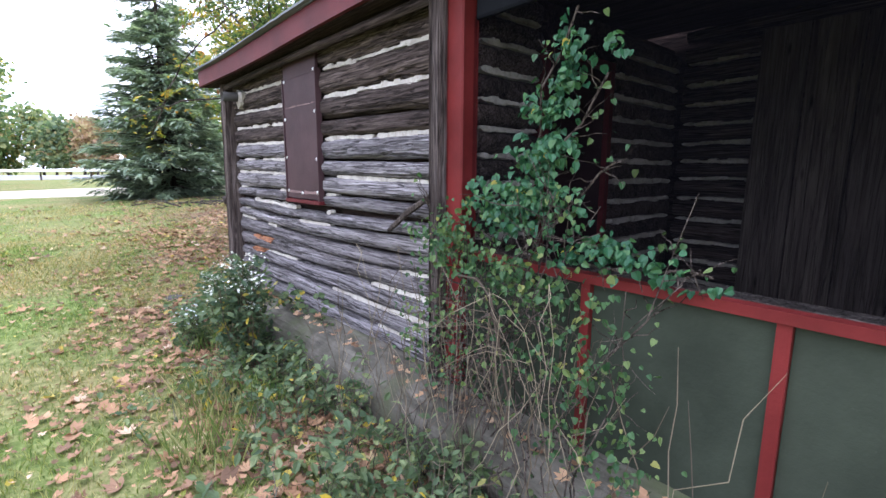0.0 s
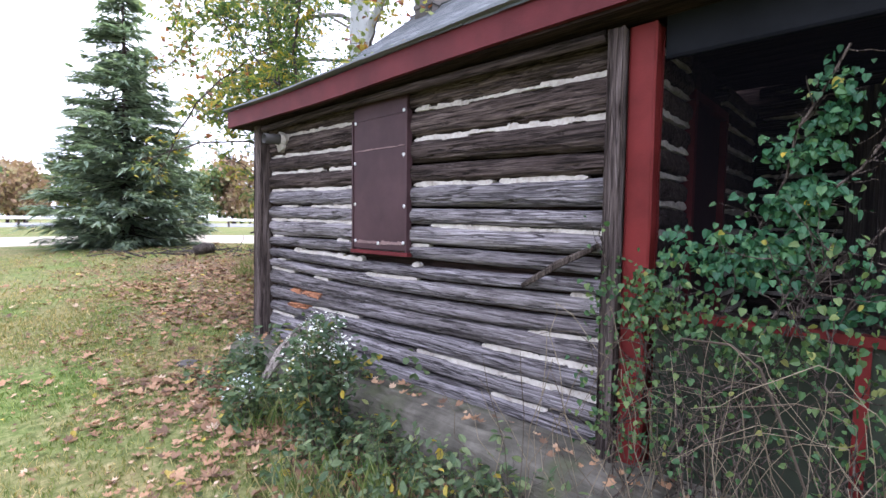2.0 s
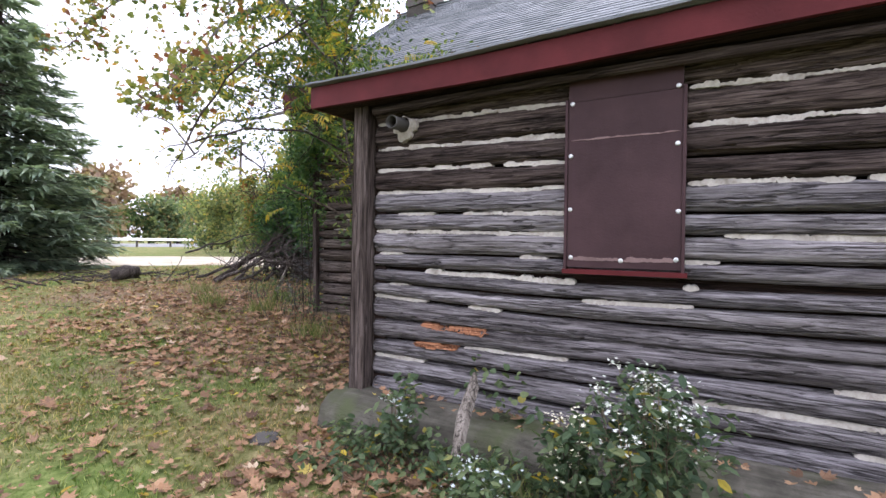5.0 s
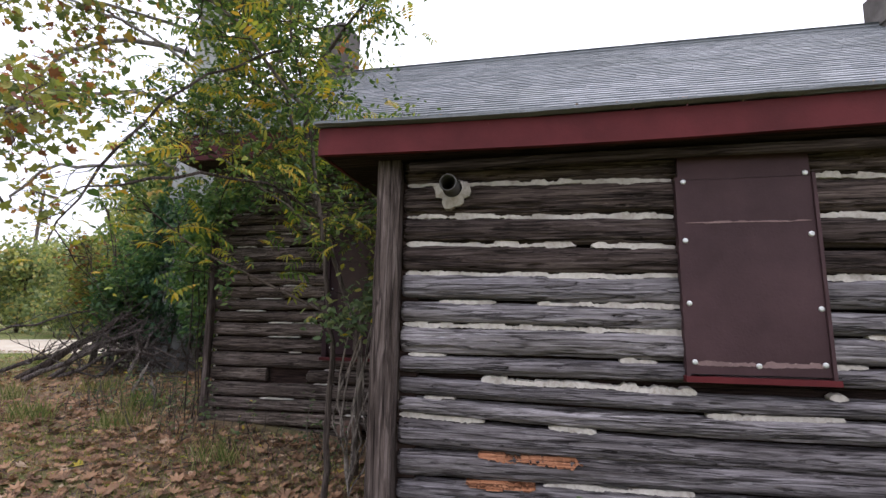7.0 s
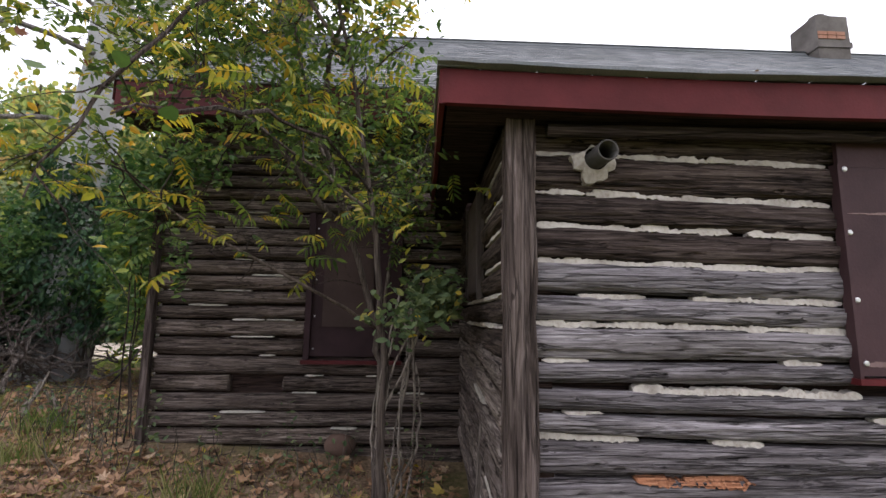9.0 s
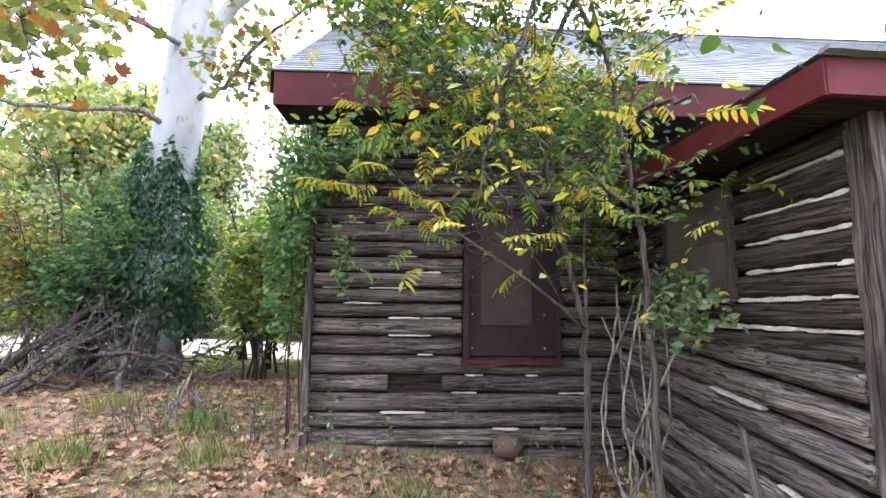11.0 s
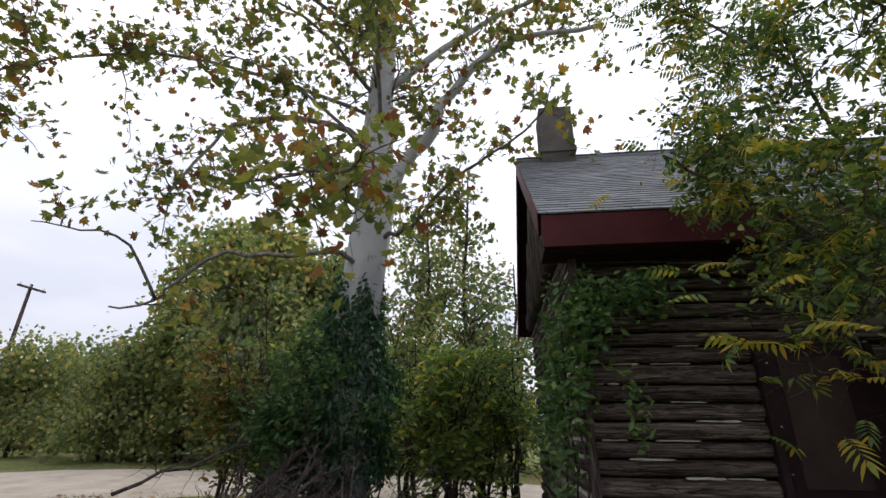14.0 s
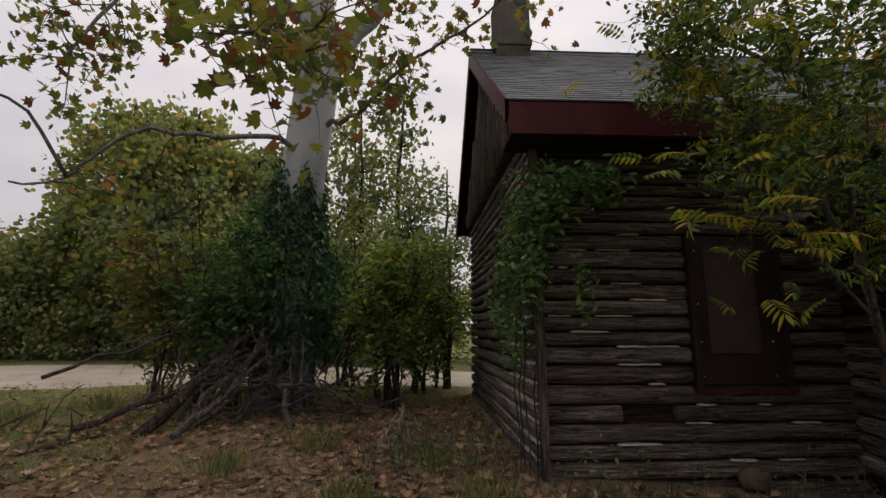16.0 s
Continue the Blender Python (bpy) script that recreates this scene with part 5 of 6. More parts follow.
for i, (x, y, h, r, m) in enumerate(SHRUBS):
    shrub("shrub", x, y, h, r, 2700, M[m], "leafy green shrub in the thicket behind the cabin", 0.12 + 0.02 * (i % 3), 6 + i % 3, 40 + i)
shrub("shrub", 9.5, 17.3, 3.3, 1.3, 2300, M["leaf_syc"], "thin shrub with yellow-green leaves turning orange", 0.15, 6, 61, low=0.4)
# creeper over the cabin corner
creeper = empty("creeper", "green creeper hanging over the cabin corner", "vine")
g = Geo()
for c, r, n in (((5.0, 10.9, 3.1), (0.35, 0.45, 0.5), 620), ((5.1, 11.1, 2.5), (0.35, 0.3, 0.7), 560), ((4.95, 10.35, 3.3), (0.2, 0.5, 0.3), 320), ((5.4, 11.25, 2.0), (0.5, 0.25, 0.9), 500), ((5.0, 10.45, 2.1), (0.12, 0.12, 0.5), 90)):
    leaf_cloud(g, c, r, n, 0.1, OVAL, nrs, 1.3, 0.2)
part("foliage", g, M["leaf_creeper"], creeper, kind="stuff")
g = Geo()
for i in range(4):
    x, y = 5.12 + 0.2 * i, 11.03 + 0.05 * (i % 3)
    g.tube(wobble((x, y, -0.1), (x - 0.1, y + 0.05, 3.0), 7, 0.06, rs), 0.009, 5)
part("stem_tangle", g, M["bark"], creeper, kind="stuff")

# saplings with compound leaves in the corner between the cabins
locust = empty("locust_sapling", "tall thin locust saplings with yellowing compound leaves", "tree")
rs, nrs = random.Random(33), np.random.default_rng(33)
STEMS = [
    ([(3.03, 7.9, -0.3), (3.04, 7.9, 0.4), (3.05, 7.9, 1.3), (2.98, 7.95, 1.9), (2.95, 8.05, 2.6), (2.95, 8.2, 3.4), (2.9, 8.4, 4.3), (2.8, 8.6, 5.6)], 0.033),
    ([(4.1, 8.02, -0.2), (4.12, 8.0, 0.6), (4.05, 8.03, 1.2), (3.9, 8.2, 2.0), (3.7, 8.5, 2.9), (3.6, 8.8, 3.9), (3.5, 9.1, 5.4)], 0.042),
    ([(3.8, 8.45, 2.4), (3.6, 9.2, 3.3), (3.5, 9.9, 3.8), (3.4, 10.4, 4.1)], 0.03),
    ([(3.65, 8.6, 3.2), (3.3, 8.4, 4.0), (3.0, 7.7, 4.7), (2.8, 7.0, 5.4)], 0.03),
    ([(4.0, 8.06, 1.4), (3.5, 8.7, 1.8), (3.1, 9.4, 2.2), (2.9, 9.9, 2.6)], 0.018),
    ([(3.6, 8.8, 3.9), (3.9, 9.5, 4.5), (4.1, 9.9, 4.9)], 0.025),
    ([(2.93, 8.25, 3.6), (2.6, 8.8, 4.3), (2.4, 9.3, 4.8)], 0.02),
]
STEMS += [
    ([(3.5, 9.1, 5.0), (3.9, 9.5, 6.0), (4.3, 9.8, 6.9)], 0.02),
    ([(2.8, 8.6, 5.4), (3.4, 9.0, 6.3), (4.2, 9.2, 7.2)], 0.02),
    ([(3.5, 9.0, 5.2), (4.5, 8.7, 6.1), (5.2, 8.5, 6.9)], 0.02),
    ([(2.8, 8.55, 5.2), (3.0, 7.6, 6.0), (3.4, 6.8, 6.6)], 0.02),
    ([(2.97, 8.0, 2.3), (2.96, 8.9, 2.95), (2.9, 9.7, 3.5)], 0.014),
    ([(4.05, 8.03, 1.2), (4.3, 7.9, 2.4), (4.5, 7.6, 3.4), (4.6, 7.5, 4.2)], 0.02),
    ([(3.7, 8.5, 2.9), (4.2, 8.9, 3.6), (4.5, 9.4, 4.3)], 0.02),
]
crown, yellow, ovals, tw = Geo(), Geo(), Geo(), Geo()
for i, (rows, r) in enumerate(STEMS):
    path = bent(rows, rs, 4, 0.012)
    g = Geo()
    k = len(path)
    g.tube(path, [r * (1 - 0.7 * j / (k - 1)) for j in range(k)], 8, 0.15)
    part("stem", g, M["sapling"], locust, smooth=True)
    tips = []
    twigs(tw, tips, path, 0.009, 22 if i < 2 else 14, 0.7, rs, 0.2, 2, 0.45 if i < 2 else 0.3)
    up = [t for t in tips if t.z > 2.0 and t.x > 1.75]
    leaves_at(ovals, [t for t in up if noise.noise(t * 1.7) > -0.12 and (t.z > 2.7 or t.y < 8.2)], 5, 0.12, 0.075, OVAL, nrs, 1.0)
    leaves_at(crown, up[::9] if i == 4 else up[::6], 1, 0.12, 0.27, PINNATE, nrs, 0.6)
    leaves_at(yellow, up[4::13], 1, 0.14, 0.3, PINNATE, nrs, 0.5)
near = bent([(2.95, 8.02, 2.45), (2.3, 8.3, 2.65), (1.65, 8.5, 2.5), (1.05, 8.7, 2.2)], rs, 4, 0.02)
tw.tube(near, [0.012] * (len(near) - 3) + [0.008, 0.006, 0.004], 5)
leaves_at(yellow, near[5::2], 1, 0.1, 0.22, PINNATE, nrs, 0.5)
leaves_at(ovals, near[8:], 3, 0.12, 0.055, ROUND, nrs, 0.8)
spray = bent([(2.9, 8.4, 4.2), (2.27, 8.82, 3.63), (1.77, 9.14, 2.81), (1.49, 9.33, 2.0)], rs, 4, 0.02)
tw.tube(spray, [0.012] * (len(spray) - 3) + [0.008, 0.006, 0.004], 5)
leaves_at(yellow, spray[6:-3:2], 1, 0.12, 0.2, PINNATE, nrs, 0.5)
leaves_at(ovals, spray[4:], 5, 0.14, 0.06, OVAL, nrs, 0.9)
shoots = []
twigs(tw, shoots, spray, 0.005, 15, 0.5, rs, 0.25, 1, 0.35)
leaves_at(yellow, shoots[::3], 1, 0.08, 0.14, PINNATE, nrs, 0.7)
leaves_at(yellow, shoots, 2, 0.1, 0.06, OVAL, nrs, 1.0)
for c, r, n in (((3.7, 8.9, 3.6), (0.7, 0.9, 0.7), 800), ((3.6, 9.6, 4.1), (0.6, 0.7, 0.5), 450), ((3.3, 8.2, 4.4), (0.8, 0.9, 0.8), 700), ((4.4, 7.75, 2.9), (0.45, 0.5, 0.7), 900), ((4.3, 8.6, 3.5), (0.6, 0.8, 0.7), 900)):
    leaf_cloud(ovals, c, r, int(n * 0.6), 0.075, OVAL, nrs, 1.0, 0.1)
part("twig_mass", tw, M["bark"], locust, kind="stuff")
part("crown", crown, M["leaf_locust"], locust, "green and yellow compound leaves", kind="stuff")
part("crown", yellow, M["leaf_yellow"], locust, "bright yellow compound leaves", kind="stuff")
part("crown", ovals, M["leaf_green"], locust, "small green leaves", kind="stuff")
low = empty("bramble", "low green leafy bramble beside the log wall", "shrub")
g = Geo()
leaf_cloud(g, (3.45, 7.5, 1.68), (0.6, 0.28, 0.26), 520, 0.085, OVAL, nrs, 1.2, 0.05)
leaf_cloud(g, (2.9, 7.75, 1.5), (0.4, 0.3, 0.24), 190, 0.08, OVAL, nrs, 1.2, 0.05)
part("foliage", g, M["leaf_weed"], low, kind="stuff")
g = Geo()
for i in range(9):
    x = 3.0 + 0.14 * i
    a, b = Vector((3.75 - 0.05 * i, 7.95 - 0.02 * i, -0.15)), Vector((x + 0.1, 7.6 + 0.1 * (i % 3), 1.5 + 0.1 * (i % 4)))
    m = a.lerp(b, 0.5) + Vector((rs.uniform(-0.25, 0.25), rs.uniform(-0.25, 0.25), rs.uniform(-0.1, 0.2)))
    g.tube(bent([a, a.lerp(m, 0.5) + Vector((rs.uniform(-0.1, 0.1), rs.uniform(-0.1, 0.1), 0)), m, b], rs, 4, 0.012), 0.01, 5)
part("stem_tangle", g, M["palewood"], low, "pale bare creeper stems", kind="stuff")

# spruce on the lawn


def spruce(x, y, height, radius, seed):
    base = empty("spruce_tree", "dense blue-green spruce standing on the lawn", "tree")
    rs, nrs = random.Random(seed), np.random.default_rng(seed)
    z = ground_z(x, y)
    g = Geo()
    g.tube([(x, y, z - 0.2), (x, y, z + height * 0.5), (x, y, z + height)], [0.22, 0.12, 0.02], 8)
    part("trunk", g, M["bark"], base)
    g, b = Geo(), Geo()
    pos, dirs = [], []
    h = 0.25
    while h < height - 0.2:
        t = h / height
        reach = radius * (1 - t) ** 0.8 * (0.55 + 0.45 * min(1, t * 9))
        for _ in range(max(4, int(9 * (1 - t) + 3))):
            a = rs.uniform(0, 6.283)
            r = reach * rs.uniform(0.75, 1.12)
            up = h + rs.uniform(-0.2, 0.2)
            s, e = Vector((x, y, z + up)), Vector((x + r * math.cos(a), y + r * math.sin(a), z + up - 0.14 * r + rs.uniform(-0.15, 0.3)))
            m = s.lerp(e, 0.55) + Vector((0, 0, -0.06 * r))
            b.tube([s, m, e], [0.03, 0.02, 0.008], 4)
            for k in range(int(26 * r) + 8):
                u = rs.uniform(0.2, 1.0)
                p = s.lerp(m, u / 0.55) if u < 0.55 else m.lerp(e, (u - 0.55) / 0.45)
                w = 0.32 * (1.1 - u) * min(r, 1.6) + 0.06
                pos.append((p.x + rs.uniform(-w, w), p.y + rs.uniform(-w, w), p.z + rs.uniform(-0.12, 0.04)))
                dirs.append(a)
        h += height * 0.021
    n = len(pos)
    spray = ([(0, 0, 0), (0.10, 0.3, -0.02), (0.05, 0.62, -0.1), (0, 1, -0.2), (-0.05, 0.62, -0.1), (-0.10, 0.3, -0.02), (0.3, 0.55, -0.12), (-0.3, 0.55, -0.12)],
             [(0, 1, 2, 3, 4, 5), (0, 6, 1), (0, 5, 7)])
    ang = np.array(dirs) - math.pi / 2 + nrs.normal(0, 0.5, n)
    rot = turns(n, 0.35, nrs)
    ca, sa = np.cos(ang), np.sin(ang)
    tw = nrs.uniform(-0.4, 0.4, n)
    rz = np.stack([np.stack([ca, -sa, 0 * ca], 1), np.stack([sa, ca, 0 * ca], 1), np.stack([tw * 0, tw, 0 * ca + 1], 1)], 1)
    g.scatter(*spray, np.array(pos), rz, nrs.uniform(0.34, 0.66, n))
    part("bough_mass", b, M["bark"], base, kind="stuff")
    part("needles", g, M["needle"], base, kind="stuff")


spruce(4.3, 23.3, 10.3, 3.45, 3)

# woodland beyond the drive and far tree lines


def broadleaf(height, radius, mat, label, seed, leaves=5200, size=0.3, trunk=0.2, shape=CLUMP):
    base = empty("woodland_tree", label, "tree", group="woodland trees")
    rs, nrs = random.Random(seed), np.random.default_rng(seed)
    g, tips = Geo(), []
    main = wobble((0, 0, -0.4), (rs.uniform(-0.5, 0.5), rs.uniform(-0.5, 0.5), height * 0.95), 9, height * 0.02, rs)
    g.tube(main, [trunk * (1 - 0.1 * i) for i in range(9)], 8)
    tw = Geo()
    for i in range(22):
        t = rs.uniform(0.16, 0.97)
        p = main[int(t * 8)]
        a = rs.uniform(0, 6.283)
        r = radius * (0.45 + 0.55 * math.sin(math.pi * min(1, t * 1.05))) * rs.uniform(0.6, 1.15)
        q = p + Vector((r * math.cos(a), r * math.sin(a), r * rs.uniform(0.2, 0.8)))
        path = wobble(p, q, 5, r * 0.08, rs)
        g.tube(path, [trunk * 0.3, trunk * 0.24, trunk * 0.18, trunk * 0.12, trunk * 0.05], 5)
        twigs(tw, tips, path, trunk * 0.07, 10, radius * 0.42, rs, 0.05, 1, 0.2)
    part("trunk", g, M["bark"], base)
    if leaves > 2500:
        part("twig_mass", tw, M["bark"], base, kind="stuff")
    c = Geo()
    leaves_at(c, tips, max(1, leaves // len(tips)), radius * 0.14, size, shape, nrs, 1.4)
    part("crown", c, M[mat], base, kind="stuff")
    return base


kinds = [broadleaf(11, 2.7, "leaf_far", "green woodland tree beyond the gravel drive", 1, 9500, 0.22),
         broadleaf(8, 2.6, "leaf_olive", "young green woodland tree beyond the drive", 2, 8000, 0.2),
         broadleaf(12.5, 2.4, "leaf_far", "tall thin woodland tree with sparse leaves", 3, 4400, 0.2, 0.17),
         broadleaf(9, 3.0, "leaf_rust", "rust-coloured autumn tree in the far tree line", 4, 5000, 0.32),
         broadleaf(4.2, 2.2, "leaf_olive", "broad green thicket at the wood's edge", 5, 5600, 0.17, 0.09),
         broadleaf(10.5, 3.4, "leaf_far", "green tree in the far tree line", 6, 1800, 0.6),
         broadleaf(8.5, 3.2, "leaf_rust", "rusty autumn tree in the far tree line", 7, 1600, 0.6),
         broadleaf(9.5, 3.6, "leaf_olive", "light green tree in the far tree line", 8, 1700, 0.62)]
rs = random.Random(77)
PLACES = [(0, 19.8, 25.6, 1.02), (0, 21.2, 23.4, 1.05), (0, 22.6, 21.0, 1.08), (1, 20.6, 20.6, 1.05), (0, 24.5, 24.5, 0.95), (1, 19.9, 22.6, 0.95), (2, 22, 13.5, 1.1), (2, 23.5, 16, 1.0), (2, 24.5, 11.0, 0.95),
          (2, 21.5, 15.2, 0.95), (4, 20.2, 13.5, 1.1), (4, 20.6, 17, 1.1), (4, 19.8, 19, 1.0), (4, 19.6, 22.5, 1.0), (4, 20.0, 25.5, 1.0), (4, 19, 28.5, 0.95), (4, 21.5, 29, 1.15), (1, 24, 30, 0.62),
          (4, 20, 34, 1.1), (1, 24, 36, 0.65), (1, 30, 34, 0.75), (1, 29, 40, 0.7), (4, 24, 42, 1.0), (1, 34, 44, 0.7), (0, 42, 48, 0.65), (4, 30, 50, 1.0), (2, 26, 7, 1.0), (1, 27, 3, 1.0)]
FAR = [(5 + (k * 7 % 5) % 3, -45 + 2.8 * k + rs.uniform(-1, 1), 84 + rs.uniform(-5, 16) + max(0, 2.6 * k - 110) * 0.25, rs.uniform(0.75, 1.25)) for k in range(52)]
FAR += [(0, -3.7, 33, 0.95), (0, -4.5, 44, 1.25), (6, 5.5, 74, 0.75), (7, 1.5, 76, 0.8), (5, -9, 52, 1.1)]
FAR += [(rs.choice((0, 1, 4)), -12 - 5 * k, 40 + 7 * k, 0.9) for k in range(6)]
FAR += [(rs.choice((0, 1)), 70 + 8 * k, 84 - 6 * k, 1.0) for k in range(6)]
FAR += [(rs.choice((0, 1, 2)), -38 - rs.uniform(0, 8), -30 + 9 * k, 1.1) for k in range(9)]
for i, (k, x, y, s) in enumerate(PLACES + FAR):
    m = pose(x, y, ground_z(x, y), 0, 0, rs.uniform(0, 360))
    ob = copy_thing(kinds[k], m)
    ob.scale = (s, s, s * rs.uniform(0.9, 1.1))
for ob in kinds:
    for o in (*ob.children_recursive, ob):
        bpy.data.objects.remove(o)

# ---------------------------------------------------------------- branch pile and dead wood
pile = empty("branch_pile", "heap of dead grey branches at the sycamore's foot", "branches")
rs = random.Random(8)
BIG = [((6.7, 17.0, 0.3), (7.6, 15.4, 1.0), 0.05), ((6.2, 15.4, 0.3), (8.3, 14.9, 1.25), 0.055), ((7.3, 14.2, 0.2), (8.9, 15.4, 1.5), 0.05), ((6.6, 16.1, 0.2), (8.7, 15.1, 1.85), 0.09), ((6.9, 15.7, 0.2), (8.6, 15.0, 1.5), 0.055), ((7.3, 15.9, 0.2), (8.4, 15.2, 1.8), 0.045), ((7.4, 15.2, 0.15), (8.7, 14.6, 1.3), 0.05), ((4.2, 17.4, 0.08), (6.6, 16.5, 0.22), 0.12), ((6.6, 17.4, 1.0), (8.6, 16.1, 1.75), 0.03), ((7.0, 15.6, 0.25), (9.4, 14.2, 1.5), 0.05), ((6.9, 14.3, 0.85), (8.2, 13.4, 0.6), 0.035)]
loose = Geo()
for a, b, r in BIG:
    g = Geo()
    path = wobble(a, b, 8, 0.1, rs)
    g.tube(path, [r * (1 - 0.07 * i) for i in range(8)], 8, 0.25)
    tips = []
    twigs(loose, tips, path, min(r, 0.07) * 0.42, 8, 0.8, rs, -0.15, 2)
    part("branch", g, M["bark"] if r > 0.08 else M["deadwood"], pile, "dark rotting log" if r > 0.08 else "")
g = loose
for i in range(70):
    x, y = rs.gauss(8.5, 0.7), rs.gauss(14.7, 0.9)
    z = ground_z(x, y)
    a, ln = rs.uniform(0, 6.28), rs.uniform(0.5, 1.7)
    path = wobble((x, y, z + rs.uniform(0, 0.7)), (x + ln * math.cos(a), y + ln * math.sin(a), z + rs.uniform(0.0, 1.3)), 5, 0.1, rs)
    g.tube(path, [0.022, 0.02, 0.016, 0.012, 0.006], 5)
    twigs(g, [], path, 0.007, 4, 0.35, rs)
part("twig_mass", g, M["deadwood"], pile, kind="stuff")


def stump():
    base = empty("dead_stump", "pale broken stump with splayed roots in the leaves", "stump")
    for i in range(4):
        a = i * 1.5
        g = Geo()
        x, y = 6.0, 12.55
        z = ground_z(x, y)
        g.tube(wobble((x + 0.3 * math.cos(a), y + 0.3 * math.sin(a), z - 0.05), (x + 0.06 * math.cos(a + 1), y + 0.06 * math.sin(a + 1), z + 0.4 + 0.12 * (i % 3)), 6, 0.04, rs), [0.03, 0.032, 0.03, 0.025, 0.02, 0.01], 6)
        part("root", g, M["palewood"], base)


stump()
g = Geo()
path = vec([(4.9, 17.9, 0.42), (5.2, 17.8, 0.5), (5.5, 17.75, 0.48)])
g.tube(path, [0.16, 0.2, 0.15], 10, 0.3)
thing("log_stub", g, M["deadwood"], "short thick dead log lying on the grass", "log", smooth=True)
g = Geo()
for i in range(60):
    x, y = rs.gauss(4.9, 1.2), rs.gauss(18.6, 0.6)
    z = ground_z(x, y)
    a, ln = rs.uniform(0, 6.28), rs.uniform(0.4, 1.3)
    g.tube(wobble((x, y, z + 0.02), (x + ln * math.cos(a), y + ln * math.sin(a), z + rs.uniform(0.03, 0.25)), 4, 0.05, rs), [0.02, 0.018, 0.013, 0.006], 5)
thing("brushwood", g, M["deadwood"], "scattered dead sticks under the spruce", "branches", kind="stuff")

g = Geo()
for i in range(330):
    x, y = rs.uniform(2.4, 9.0), rs.uniform(7.6, 15.5)
    if x > 4.9 and y < 11.2:
        continue
    z = ground_z(x, y)
    a, ln = rs.uniform(0, 6.28), rs.uniform(0.15, 0.6)
    g.tube(wobble((x, y, z + 0.015), (x + ln * math.cos(a), y + ln * math.sin(a), z + rs.uniform(0.02, 0.09)), 4, 0.03, rs), [0.007, 0.006, 0.005, 0.002], 4)
thing("fallen_twigs", g, M["deadwood"], "thin dead twigs lying among fallen leaves", "twigs", kind="stuff")

# split stick leaning on the footing
g = Geo()
g.tube([(1.42, 5.68, -0.12), (1.62, 5.72, 0.1), (1.78, 5.72, 0.27), (1.86, 5.75, 0.36)], [0.04, 0.055, 0.045, 0.015], 6, 0.3)
thing("split_stick", g, M["palewood"], "pale split stick leaning against the footing", "stick")

# ---------------------------------------------------------------- porch vine, asters and weeds
vine = empty("porch_vine", "tangled green vine climbing the porch screen", "vine")
rs, nrs = random.Random(91), np.random.default_rng(91)
st, lv, dead = Geo(), Geo(), Geo()
tips = []
for i in range(34):
    y0 = rs.uniform(0.9, 2.6)
    top = Vector((2.0 + rs.uniform(-0.12, 0.03), min(2.5, max(0.75, 1.75 + rs.gauss(0, 0.5))), rs.uniform(0.6, 1.45)))
    path = wobble((1.75 + rs.uniform(-0.3, 0.2), y0, -0.4), top, 8, 0.12, rs)
    st.tube(path, [0.0055 - 0.0005 * k for k in range(8)], 5)
    twigs(st, tips, path, 0.004, 9, 0.3, rs, 0.15, 1, 0.35)
for p0, p1 in (((2.02, 1.75, 1.3), (2.02, 1.38, 2.28)), ((2.02, 1.6, 1.4), (2.02, 1.2, 1.95)), ((2.0, 1.5, 1.2), (2.0, 1.12, 1.55)), ((2.02, 1.3, 1.05), (2.02, 0.68, 1.08))):
    path = wobble(p0, p1, 6, 0.05, rs)
    st.tube(path, 0.006, 5)
    twigs(st, tips, path, 0.004, 14, 0.2, rs, 0.1, 1, 0.05)
small = Geo()


HEART = ([(0, 0, 0), (0.34, 0.02, 0.12), (0.42, 0.34, 0.13), (0.26, 0.7, 0.07), (0, 1, -0.08), (-0.26, 0.7, 0.07), (-0.42, 0.34, 0.13), (-0.34, 0.02, 0.12)], ROUND[1])


def spread_leaves(g, at, size):
    at = np.asarray(at, float)
    g.scatter(*HEART, at, hang(np.tile((-0.8, -0.25, 0.4), (len(at), 1)), 0.62, nrs), nrs.uniform(size * 0.55, size * 1.2, len(at)))


tips = tips[::2]
spread_leaves(small, np.array([tuple(t) for t in tips]) + nrs.normal(0, 0.03, (len(tips), 3)), 0.036)
